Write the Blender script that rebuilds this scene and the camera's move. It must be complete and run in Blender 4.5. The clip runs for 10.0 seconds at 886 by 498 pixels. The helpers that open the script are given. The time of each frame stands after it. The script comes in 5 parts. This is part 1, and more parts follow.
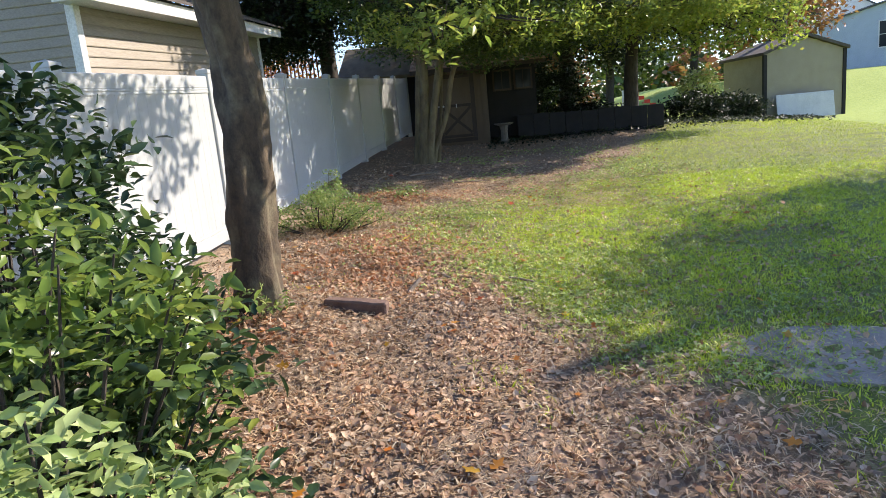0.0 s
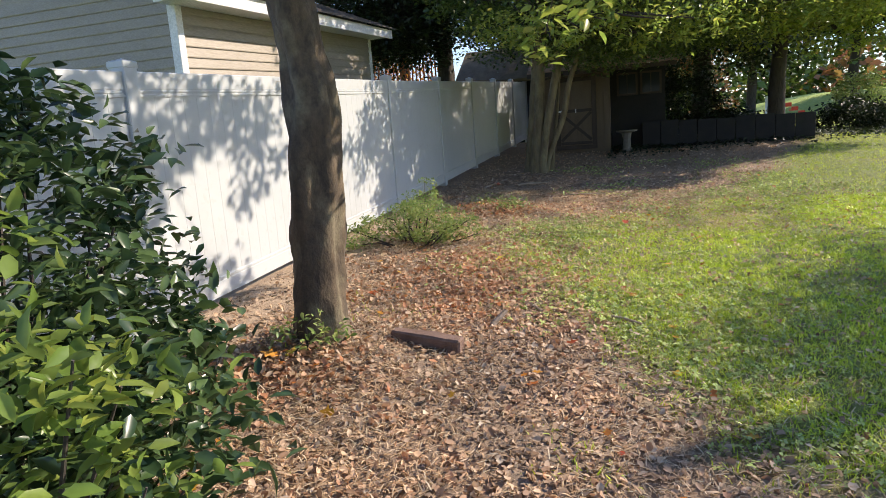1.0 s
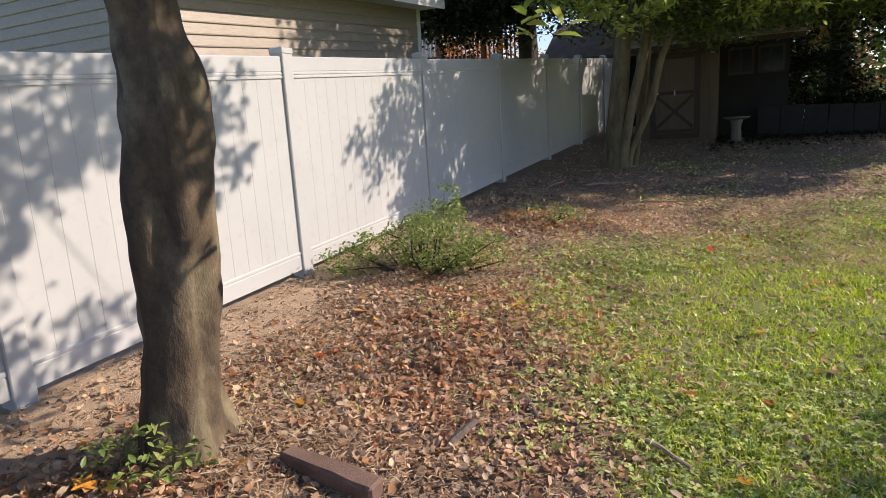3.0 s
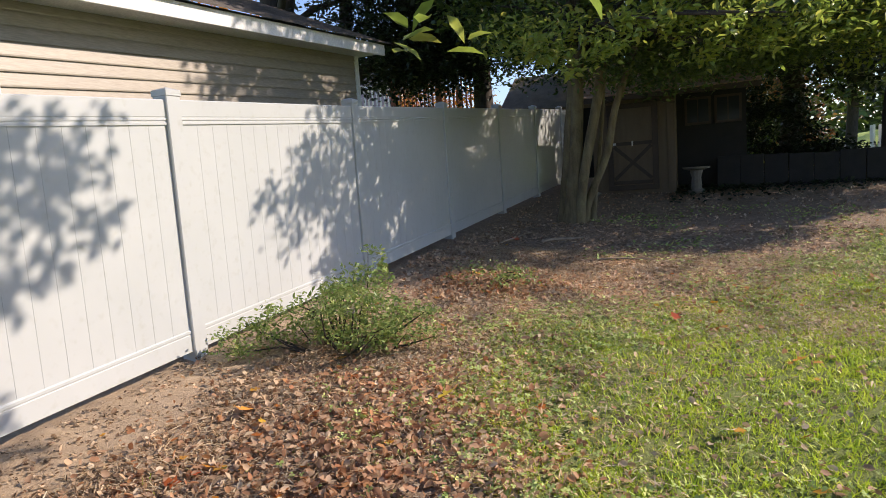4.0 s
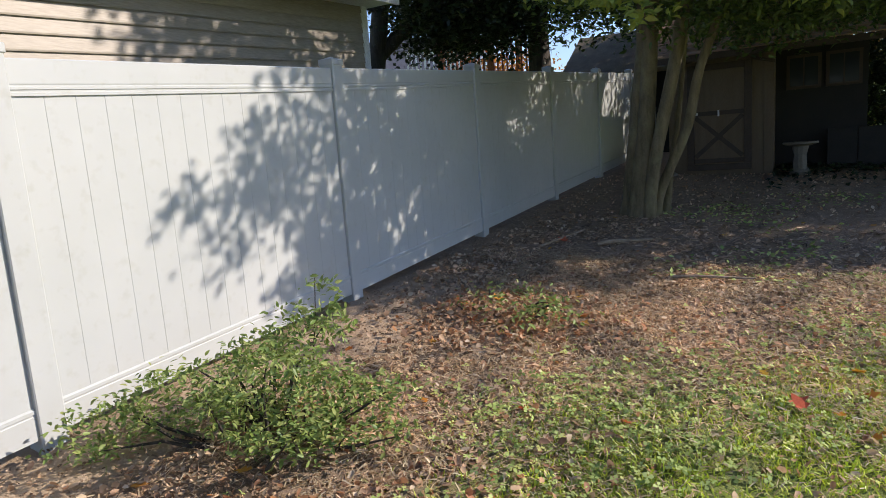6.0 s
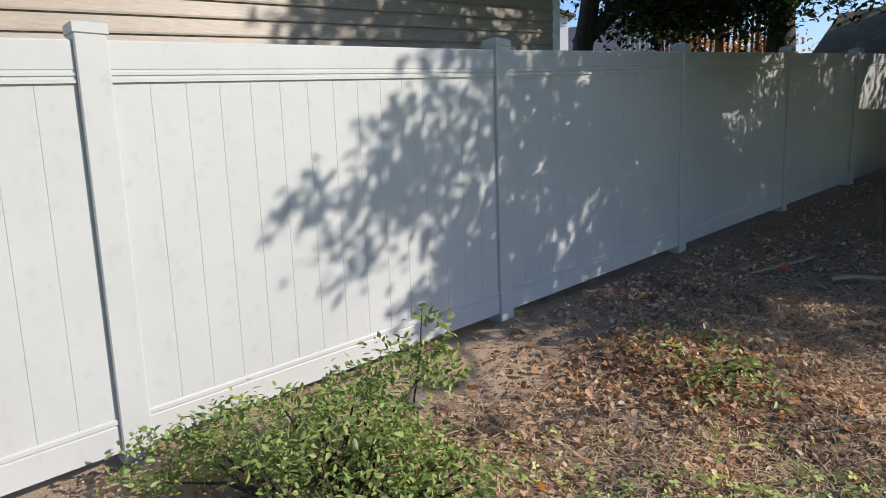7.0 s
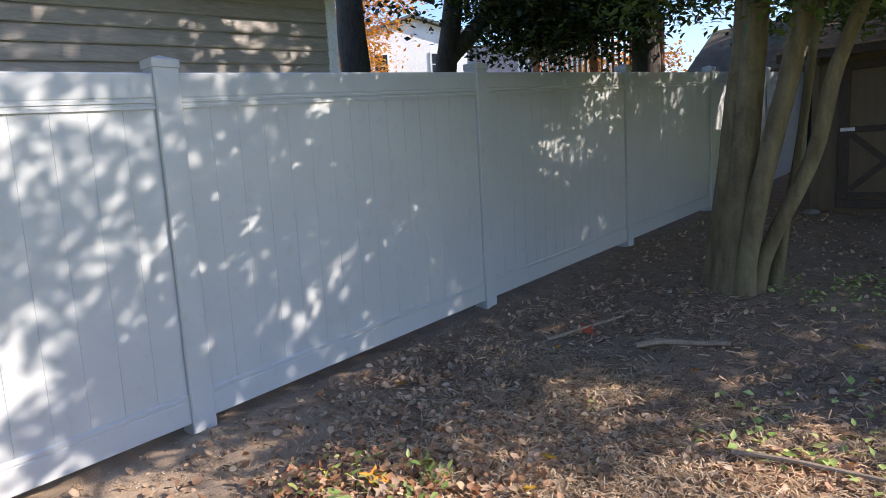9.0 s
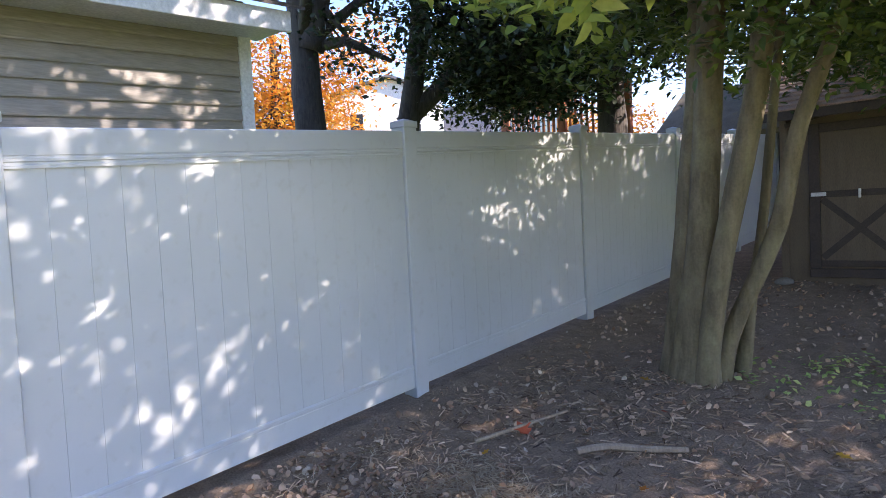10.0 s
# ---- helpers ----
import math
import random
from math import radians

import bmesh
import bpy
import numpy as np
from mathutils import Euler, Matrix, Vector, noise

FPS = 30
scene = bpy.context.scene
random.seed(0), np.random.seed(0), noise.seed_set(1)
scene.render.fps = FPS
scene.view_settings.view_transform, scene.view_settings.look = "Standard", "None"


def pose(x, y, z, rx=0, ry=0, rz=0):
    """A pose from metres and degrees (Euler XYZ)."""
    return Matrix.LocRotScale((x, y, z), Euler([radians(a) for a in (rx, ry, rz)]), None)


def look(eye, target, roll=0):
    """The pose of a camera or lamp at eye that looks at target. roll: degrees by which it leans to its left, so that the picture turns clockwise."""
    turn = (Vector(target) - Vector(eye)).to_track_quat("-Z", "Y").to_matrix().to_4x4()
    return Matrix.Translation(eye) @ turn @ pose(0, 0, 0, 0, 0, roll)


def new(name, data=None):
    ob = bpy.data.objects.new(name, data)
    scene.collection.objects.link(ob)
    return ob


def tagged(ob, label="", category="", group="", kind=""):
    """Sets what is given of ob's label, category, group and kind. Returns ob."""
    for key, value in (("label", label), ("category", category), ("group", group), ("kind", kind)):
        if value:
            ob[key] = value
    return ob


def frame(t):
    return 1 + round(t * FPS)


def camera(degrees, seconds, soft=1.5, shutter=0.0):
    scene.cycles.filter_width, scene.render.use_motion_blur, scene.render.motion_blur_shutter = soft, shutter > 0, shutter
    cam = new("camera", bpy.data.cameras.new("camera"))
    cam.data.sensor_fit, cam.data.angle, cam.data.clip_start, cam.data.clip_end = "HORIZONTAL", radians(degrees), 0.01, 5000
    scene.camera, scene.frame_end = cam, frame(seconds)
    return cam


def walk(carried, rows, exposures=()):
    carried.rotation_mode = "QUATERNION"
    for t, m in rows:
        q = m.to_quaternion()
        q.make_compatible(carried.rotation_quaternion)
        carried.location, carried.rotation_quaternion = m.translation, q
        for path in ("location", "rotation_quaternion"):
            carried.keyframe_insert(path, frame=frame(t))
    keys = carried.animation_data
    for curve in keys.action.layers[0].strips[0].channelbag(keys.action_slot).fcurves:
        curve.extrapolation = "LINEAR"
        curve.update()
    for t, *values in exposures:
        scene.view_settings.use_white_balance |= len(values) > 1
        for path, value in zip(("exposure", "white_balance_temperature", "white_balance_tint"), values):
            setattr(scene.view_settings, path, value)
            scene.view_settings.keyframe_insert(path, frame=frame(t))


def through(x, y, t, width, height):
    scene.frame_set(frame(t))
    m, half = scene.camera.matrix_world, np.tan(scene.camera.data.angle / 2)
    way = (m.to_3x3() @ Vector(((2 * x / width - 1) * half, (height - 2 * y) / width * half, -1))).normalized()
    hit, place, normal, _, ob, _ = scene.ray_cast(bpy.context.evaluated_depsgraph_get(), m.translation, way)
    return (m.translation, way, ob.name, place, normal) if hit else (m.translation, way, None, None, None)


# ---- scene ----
cam = camera(70.1, 10.0, soft=0.85)
PATH = [
    (0, (0.405, 0.792, 1.494), (0.183, 2.743, 1.117), -5.4),
    (0.5, (0.491, 1.118, 1.511), (0.092, 3.049, 1.178), -4.6),
    (1, (0.516, 1.501, 1.516), (-0.066, 3.385, 1.18), -4.2),
    (1.5, (0.545, 1.923, 1.513), (-0.224, 3.737, 1.17), -3.7),
    (2, (0.588, 2.373, 1.547), (-0.337, 4.111, 1.192), -3.4),
    (2.5, (0.62, 2.822, 1.63), (-0.323, 4.535, 1.209), -3.5),
    (3, (0.749, 3.294, 1.639), (-0.131, 5.048, 1.255), -3.5),
    (3.2, (0.738, 3.449, 1.647), (-0.109, 5.222, 1.271), -3.2),
    (4.3, (0.689, 4.489, 1.602), (-0.101, 6.315, 1.402), -4.1),
    (4.5, (0.651, 4.676, 1.604), (-0.223, 6.454, 1.335), -4.3),
    (5, (0.55, 5.107, 1.688), (-0.399, 6.838, 1.369), -3.7),
    (6.3, (0.347, 6.291, 1.737), (-0.643, 8.001, 1.431), -4.2),
    (6.5, (0.299, 6.467, 1.77), (-0.7, 8.168, 1.441), -3.8),
    (7, (0.218, 6.845, 1.787), (-1.263, 8.15, 1.467), -2.0),
    (7.5, (0.161, 7.231, 1.816), (-1.483, 8.335, 1.536), -1.3),
    (8, (0.222, 7.667, 1.85), (-1.425, 8.777, 1.621), -1.6),
    (8.5, (0.31, 8.108, 1.89), (-1.254, 9.325, 1.617), -2.0),
    (9, (0.385, 8.562, 1.898), (-0.961, 10.016, 1.624), -3.2),
    (9.5, (0.446, 8.976, 1.95), (-0.813, 10.518, 1.754), -3.6),
    (9.6, (0.445, 9.041, 1.951), (-0.809, 10.59, 1.787), -3.1),
    (10, (0.303, 9.291, 1.949), (-1.014, 10.794, 1.851), -2.8),
]
EXPOSURES = [(0, 0.79, 7230, 18), (2, 0.41, 7790, 21), (3.2, 0.32, 7690, 24), (4.5, 0.37, 7410, 19), (6.5, 0.25, 7030, 18), (7.0, 0.17, 6930, 17), (7.5, -0.06, 6860, 19), (8.0, -0.01, 6810, 19), (8.5, 0.17, 6680, 21), (9, 0.85, 6900, 21), (9.5, 1.48, 7000, 24), (10, 1.58, 6950, 26)]
walk(cam, [(t, look(eye, target, roll)) for t, eye, target, roll in PATH],
     exposures=EXPOSURES)

# ---- light ----
SUN_AZ, SUN_EL = radians(33), radians(32)      # azimuth from +x towards +y
SUN = Vector((math.cos(SUN_AZ) * math.cos(SUN_EL), math.sin(SUN_AZ) * math.cos(SUN_EL), math.sin(SUN_EL)))
world = bpy.data.worlds.new("sky")
scene.world = world
world.use_nodes = True
wn = world.node_tree
sky = wn.nodes.new("ShaderNodeTexSky")
sky.sky_type, sky.sun_disc = "NISHITA", False
sky.sun_elevation, sky.sun_rotation = SUN_EL, radians(57)
sky.air_density, sky.dust_density, sky.ozone_density = 1.3, 0.5, 2.5
wn.nodes["Background"].inputs[1].default_value = 0.15
tint = wn.nodes.new("ShaderNodeMix")
tint.data_type, tint.blend_type = "RGBA", "MULTIPLY"
tint.inputs[0].default_value, tint.inputs[7].default_value = 1.0, (0.77, 0.94, 1.32, 1)
wn.links.new(sky.outputs[0], tint.inputs[6])
wn.links.new(tint.outputs[2], wn.nodes["Background"].inputs[0])
lamp = bpy.data.lights.new("sun", "SUN")
lamp.energy, lamp.angle, lamp.color = 5.0, radians(0.55), (1.0, 0.968, 0.895)
sun = new("sun", lamp)
sun.matrix_world = look(Vector((0, 0, 30)) + SUN * 5, (0, 0, 30))

# ---- materials ----


def material(name, rough=0.7, metal=0.0):
    m = bpy.data.materials.new(name)
    m.use_nodes = True
    b = m.node_tree.nodes["Principled BSDF"]
    b.inputs["Roughness"].default_value, b.inputs["Metallic"].default_value = rough, metal
    return m, m.node_tree, b


def node(nt, kind, **inputs):
    n = nt.nodes.new(kind)
    for k, v in inputs.items():
        n.inputs[k].default_value = v
    return n


def ramp(nt, fac, stops):
    r = nt.nodes.new("ShaderNodeValToRGB")
    e = r.color_ramp.elements
    while len(e) < len(stops):
        e.new(0.5)
    for el, (p, c) in zip(e, stops):
        el.position, el.color = p, (*c, 1)
    nt.links.new(fac, r.inputs[0])
    return r.outputs[0]


def mix(nt, fac, a, b, how="MIX"):
    n = nt.nodes.new("ShaderNodeMix")
    n.data_type, n.blend_type = "RGBA", how
    for sock, v in ((n.inputs[0], fac), (n.inputs[6], a), (n.inputs[7], b)):
        if isinstance(v, (int, float)):
            sock.default_value = v
        elif isinstance(v, tuple):
            sock.default_value = (*v, 1)
        else:
            nt.links.new(v, sock)
    return n.outputs[2]


def coords(nt, scale=(1, 1, 1), kind="Object"):
    c = nt.nodes.new("ShaderNodeTexCoord")
    mp = nt.nodes.new("ShaderNodeMapping")
    mp.inputs["Scale"].default_value = scale
    nt.links.new(c.outputs[kind], mp.inputs[0])
    return mp.outputs[0]


def world_pos(nt):
    return nt.nodes.new("ShaderNodeNewGeometry").outputs["Position"]


def noise_of(nt, vec, scale, detail=4, rough=0.55):
    n = node(nt, "ShaderNodeTexNoise", Scale=scale, Detail=detail, Roughness=rough)
    nt.links.new(vec, n.inputs["Vector"])
    return n.outputs["Fac"]


def bump(nt, b, height, strength=0.3, dist=0.01):
    n = node(nt, "ShaderNodeBump", Strength=strength, Distance=dist)
    nt.links.new(height, n.inputs["Height"])
    nt.links.new(n.outputs[0], b.inputs["Normal"])


def noisy(name, c1, c2, scale=8, rough=0.7, fine=60, bump_strength=0.25, dist=0.01, stretch=(1, 1, 1), metal=0.0):
    m, nt, b = material(name, rough, metal)
    v = coords(nt, stretch)
    big, small = noise_of(nt, v, scale), noise_of(nt, v, fine, 3)
    col = ramp(nt, big, [(0.3, c1), (0.7, c2)])
    col = mix(nt, 0.35, col, ramp(nt, small, [(0.3, tuple(0.55 * x for x in c1)), (0.7, tuple(min(1, 1.25 * x) for x in c2))]))
    nt.links.new(col, b.inputs["Base Color"])
    bump(nt, b, small, bump_strength, dist)
    return m


def leafy(name, colours, through=0.35, rough=0.45, patch=0.0):
    """Leaves: colour by island, some light coming through the blade."""
    m, nt, b = material(name, rough)
    g = nt.nodes.new("ShaderNodeNewGeometry")
    n = len(colours)
    col = ramp(nt, g.outputs["Random Per Island"], [(i / max(1, n - 1), c) for i, c in enumerate(colours)])
    col = mix(nt, 0.35, col, ramp(nt, noise_of(nt, world_pos(nt), 25, 2), [(0.3, (0.25, 0.25, 0.25)), (0.7, (1, 1, 1))]), "MULTIPLY")
    if patch:
        col = mix(nt, patch, col, ramp(nt, noise_of(nt, world_pos(nt), 1.7, 5, 0.6), [(0.36, (0.45, 0.48, 0.52)), (0.5, (0.95, 0.98, 0.98)), (0.66, (1.3, 1.2, 1.1))]), "MULTIPLY")
    nt.links.new(col, b.inputs["Base Color"])
    b.inputs["Specular IOR Level"].default_value = 0.4
    tr = nt.nodes.new("ShaderNodeBsdfTranslucent")
    nt.links.new(col, tr.inputs[0])
    ms = nt.nodes.new("ShaderNodeMixShader")
    ms.inputs[0].default_value = through
    nt.links.new(b.outputs[0], ms.inputs[1])
    nt.links.new(tr.outputs[0], ms.inputs[2])
    nt.links.new(ms.outputs[0], nt.nodes["Material Output"].inputs[0])
    return m


def vinyl():
    m, nt, b = material("white_vinyl", 0.32)
    p = world_pos(nt)
    col = ramp(nt, noise_of(nt, p, 1.6), [(0.3, (0.435, 0.458, 0.45)), (0.75, (0.482, 0.502, 0.493))])
    grime = ramp(nt, noise_of(nt, p, 14, 6), [(0.56, (1, 1, 1)), (0.8, (0.86, 0.83, 0.77))])
    nt.links.new(mix(nt, 0.7, col, grime, "MULTIPLY"), b.inputs["Base Color"])
    bump(nt, b, noise_of(nt, p, 90, 2), 0.04, 0.002)
    return m


VINYL = vinyl()
SIDING = noisy("tan_siding", (0.271, 0.234, 0.182), (0.329, 0.286, 0.227), 2.5, 0.5, 40, 0.06, 0.003, (1, 0.3, 3))
TRIM = noisy("white_trim", (0.68, 0.68, 0.66), (0.78, 0.78, 0.76), 4, 0.5, 50, 0.1, 0.003)
SHINGLE = noisy("asphalt_shingle", (0.05, 0.042, 0.038), (0.13, 0.11, 0.095), 5, 0.9, 90, 0.5, 0.01)
BROWN_SHINGLE = noisy("brown_shingle", (0.261, 0.156, 0.101), (0.454, 0.288, 0.196), 6, 0.9, 80, 0.5, 0.01)
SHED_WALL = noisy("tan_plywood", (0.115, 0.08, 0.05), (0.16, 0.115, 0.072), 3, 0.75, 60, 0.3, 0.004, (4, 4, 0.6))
SHED_LIGHT = noisy("pale_tan_panel", (0.30, 0.26, 0.19), (0.38, 0.335, 0.25), 3, 0.75, 50, 0.2, 0.004)
MOSSY_ROOF = noisy("mossy_roof", (0.1, 0.075, 0.035), (0.2, 0.155, 0.08), 4, 0.9, 60, 0.5, 0.01)
SHED_TRIM = noisy("dark_brown_trim", (0.045, 0.03, 0.022), (0.075, 0.05, 0.036), 5, 0.7, 60, 0.2, 0.004)
METAL = noisy("galvanised_metal", (0.45, 0.45, 0.45), (0.6, 0.6, 0.6), 30, 0.4, 120, 0.2, 0.002, metal=0.8)
CONCRETE = noisy("weathered_concrete", (0.13, 0.115, 0.09), (0.22, 0.2, 0.165), 6, 0.85, 70, 0.4, 0.006)
BARE_DIRT = noisy("grey_brown_dirt", (0.25, 0.205, 0.165), (0.4, 0.345, 0.285), 5, 0.95, 90, 0.5, 0.008)
BLOCK = noisy("red_brown_concrete", (0.12, 0.07, 0.05), (0.21, 0.13, 0.095), 12, 0.9, 140, 0.7, 0.008)
WOOD = noisy("grey_wood", (0.20, 0.145, 0.10), (0.34, 0.26, 0.18), 10, 0.8, 90, 0.4, 0.004, (1, 1, 0.2))
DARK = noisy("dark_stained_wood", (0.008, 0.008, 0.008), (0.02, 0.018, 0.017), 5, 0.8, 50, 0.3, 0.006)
RED_WOOD = noisy("red_cedar_deck", (0.30, 0.085, 0.04), (0.46, 0.15, 0.07), 6, 0.7, 60, 0.2, 0.004)
HOUSE_WHITE = noisy("white_clapboard", (0.66, 0.66, 0.65), (0.78, 0.78, 0.77), 2, 0.6, 20, 0.1, 0.004)
HOUSE_BLUE = noisy("pale_blue_siding", (0.42, 0.50, 0.58), (0.52, 0.60, 0.68), 2, 0.6, 20, 0.1, 0.004)
GREY_ROOF = noisy("grey_roof", (0.08, 0.082, 0.09), (0.13, 0.132, 0.14), 3, 0.85, 40, 0.3, 0.01)
WHITE_SHEET = noisy("white_sheet", (0.5, 0.52, 0.56), (0.68, 0.69, 0.72), 3, 0.6, 30, 0.3, 0.02)
RED_PLASTIC = noisy("red_plastic", (0.5, 0.03, 0.02), (0.6, 0.05, 0.03), 4, 0.4, 30, 0.1, 0.002)


def glass():
    m, nt, b = material("window_glass", 0.08)
    b.inputs["Base Color"].default_value = (0.03, 0.035, 0.04, 1)
    b.inputs["Specular IOR Level"].default_value = 0.1
    return m


GLASS = glass()


def bark(name, c1, c2, moss, scale=1.0, long=1.6):
    m, nt, b = material(name, 0.92)
    v = coords(nt, (9 * scale, 9 * scale, long * scale))
    ridges = noise_of(nt, v, 3.2, 6, 0.65)
    blotch = noise_of(nt, coords(nt, (1, 1, 0.6)), 5.5, 4)
    col = ramp(nt, ridges, [(0.32, c1), (0.68, c2)])
    col = mix(nt, ramp(nt, blotch, [(0.5, (0, 0, 0)), (0.68, (1, 1, 1))]), col, moss)
    col = mix(nt, 0.5, col, ramp(nt, noise_of(nt, coords(nt), 60, 3), [(0.3, (0.55, 0.55, 0.55)), (0.7, (1, 1, 1))]), "MULTIPLY")
    nt.links.new(col, b.inputs["Base Color"])
    bump(nt, b, ridges, 0.7, 0.02)
    return m


BARK = bark("grey_brown_bark", (0.055, 0.04, 0.025), (0.13, 0.092, 0.053), (0.205, 0.17, 0.1), 0.5, 5.0)
BARK_GREEN = bark("mossy_bark", (0.11, 0.088, 0.046), (0.22, 0.175, 0.1), (0.22, 0.19, 0.1), 0.55)
BARK_DARK = bark("dark_bark", (0.035, 0.028, 0.022), (0.085, 0.068, 0.052), (0.07, 0.062, 0.048))

# Sunlit version of the green tree leaves: the sun's yellow-green is in the colour.
LEAF_SUNLIT = leafy("sunlit_yellow_green_leaves", [(0.19, 0.29, 0.055), (0.3, 0.41, 0.07), (0.42, 0.49, 0.085), (0.24, 0.33, 0.075), (0.52, 0.5, 0.1)], 0.55, 0.36)
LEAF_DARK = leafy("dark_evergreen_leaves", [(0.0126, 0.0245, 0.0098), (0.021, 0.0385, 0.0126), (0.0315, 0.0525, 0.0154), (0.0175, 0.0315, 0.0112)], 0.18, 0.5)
LEAF_PALE = leafy("pale_young_leaves", [(0.297, 0.432, 0.135), (0.405, 0.513, 0.189), (0.486, 0.567, 0.243), (0.27, 0.378, 0.108)], 0.3, 0.45)
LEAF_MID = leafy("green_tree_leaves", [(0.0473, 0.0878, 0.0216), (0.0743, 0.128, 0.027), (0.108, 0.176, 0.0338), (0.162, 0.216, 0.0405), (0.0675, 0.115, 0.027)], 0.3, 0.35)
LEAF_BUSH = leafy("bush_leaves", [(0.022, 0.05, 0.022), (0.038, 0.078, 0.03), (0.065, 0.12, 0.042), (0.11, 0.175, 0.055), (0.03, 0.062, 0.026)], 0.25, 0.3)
# Brighter copy of the bush leaves: sunlight on them is put into the colour.
LEAF_BUSH_LIT = leafy("lit_green_leaves", [(0.13, 0.22, 0.045), (0.19, 0.3, 0.06), (0.28, 0.38, 0.075), (0.15, 0.23, 0.06), (0.36, 0.42, 0.08)], 0.45, 0.35)
LEAF_SHRUB = leafy("pale_shrub_leaves", [(0.14, 0.23, 0.07), (0.22, 0.33, 0.08), (0.31, 0.41, 0.115), (0.42, 0.46, 0.15), (0.17, 0.27, 0.08)], 0.35)
LEAF_WEED = leafy("weed_leaves", [(0.26, 0.38, 0.1), (0.42, 0.54, 0.15), (0.6, 0.7, 0.25), (0.22, 0.33, 0.07), (0.68, 0.66, 0.22)], 0.2, 0.75, patch=0.4)
LEAF_ORANGE = leafy("orange_autumn_leaves", [(0.517, 0.196, 0.023), (0.632, 0.299, 0.0345), (0.575, 0.138, 0.023), (0.69, 0.414, 0.0575)], 0.5)
LEAF_RUST = leafy("rusty_autumn_leaves", [(0.32, 0.12, 0.05), (0.42, 0.2, 0.07), (0.3, 0.2, 0.06), (0.25, 0.09, 0.05)], 0.4)
LITTER = leafy("dry_fallen_leaves", [(0.3, 0.17, 0.1), (0.54, 0.35, 0.22), (0.76, 0.55, 0.37), (0.44, 0.22, 0.12), (0.82, 0.66, 0.48), (0.21, 0.125, 0.08), (0.64, 0.42, 0.26), (0.7, 0.5, 0.33)], 0.3, 0.7, patch=0.6)
PILE = leafy("red_brown_leaves", [(0.4, 0.2, 0.11), (0.58, 0.32, 0.18), (0.72, 0.5, 0.31), (0.5, 0.19, 0.08), (0.8, 0.62, 0.42), (0.32, 0.17, 0.1), (0.62, 0.3, 0.13)], 0.35, 0.7, patch=0.45)
BRIGHT = leafy("bright_fallen_leaves", [(0.55, 0.16, 0.02), (0.62, 0.38, 0.04), (0.42, 0.06, 0.02), (0.6, 0.28, 0.05)], 0.3, 0.6)
CHIPS = leafy("wood_chips", [(0.162, 0.097, 0.0557), (0.393, 0.253, 0.152), (0.601, 0.42, 0.263), (0.254, 0.151, 0.0911), (0.716, 0.517, 0.344), (0.116, 0.0701, 0.0455), (0.485, 0.313, 0.182)], 0.0, 0.85, patch=0.6)
STRAW = leafy("dead_straw", [(0.551, 0.392, 0.233), (0.763, 0.594, 0.403), (0.382, 0.244, 0.138), (0.8, 0.689, 0.498), (0.594, 0.424, 0.254), (0.657, 0.424, 0.244), (0.784, 0.657, 0.445)], 0.35, 0.7, patch=0.75)
GRASS = leafy("grass_blades", [(0.38, 0.56, 0.04), (0.56, 0.74, 0.06), (0.76, 0.86, 0.08), (0.82, 0.86, 0.13), (0.46, 0.64, 0.05), (0.66, 0.72, 0.12), (0.38, 0.56, 0.04)], 0.3, 0.4, patch=0.55)

# ---- terrain ----
ZSLOPE_NEAR, ZSLOPE_FAR = 0.055, 0.0645


def sstep(a, b, v):
    v = np.clip((v - a) / (b - a), 0, 1)
    return v * v * (3 - 2 * v)


def post_top(y):
    y = np.asarray(y, float)
    return 2.485 + np.where(y < 10, ZSLOPE_NEAR, ZSLOPE_FAR) * (y - 10)


def ground(x, y):
    """Height of the yard: it climbs along the fence and falls away from it."""
    x, y = np.asarray(x, float), np.asarray(y, float)
    yc = np.clip(y, -8, 21)
    k = 1 - 0.75 * sstep(3, 12, x)
    rise = post_top(yc) - 2.485
    d = np.clip(x + 2.7, 0, 3.7)
    z = 0.585 + rise * k - 0.06 * d * (1 - 0.5 * sstep(10, 19, y))
    z = z + 0.12 * np.exp(-((x + 1.4) ** 2 + (y - 5.1) ** 2) / 0.25)
    z = z + 0.07 * np.exp(-((x + 1.2) ** 2 + (y - 13.6) ** 2) / 0.5)
    z = z + 0.05 * np.exp(-((x + 1.45) ** 2 + (y - 10.0) ** 2) / 0.2)
    z = z + 2.2 * sstep(28, 46, y) * sstep(4, 12, x)
    r = np.hypot(x, y - 12)
    return z * (1 - sstep(45, 160, r)) + 0.3 * sstep(45, 160, r)


def gz(x, y):
    return float(ground(x, y))


def bed_edge(y):
    """x where the lawn begins."""
    return np.interp(y, [0, 2, 3.6, 4.7, 6.5, 7.6, 8.8, 10, 12, 14, 17, 22], [3.2, 2.2, 1.45, 0.75, -0.15, -0.85, -0.6, 0.5, 1.9, 2.8, 4.0, 6.0])


LATTICE = np.random.default_rng(404).uniform(-1, 1, (256, 256))


def value_noise(x, y):
    xi, yi = np.floor(x).astype(int), np.floor(y).astype(int)
    u, v = sstep(0, 1, x - xi), sstep(0, 1, y - yi)
    g = lambda a, b: LATTICE[(xi + a) % 256, (yi + b) % 256]
    return (g(0, 0) * (1 - u) + g(1, 0) * u) * (1 - v) + (g(0, 1) * (1 - u) + g(1, 1) * u) * v


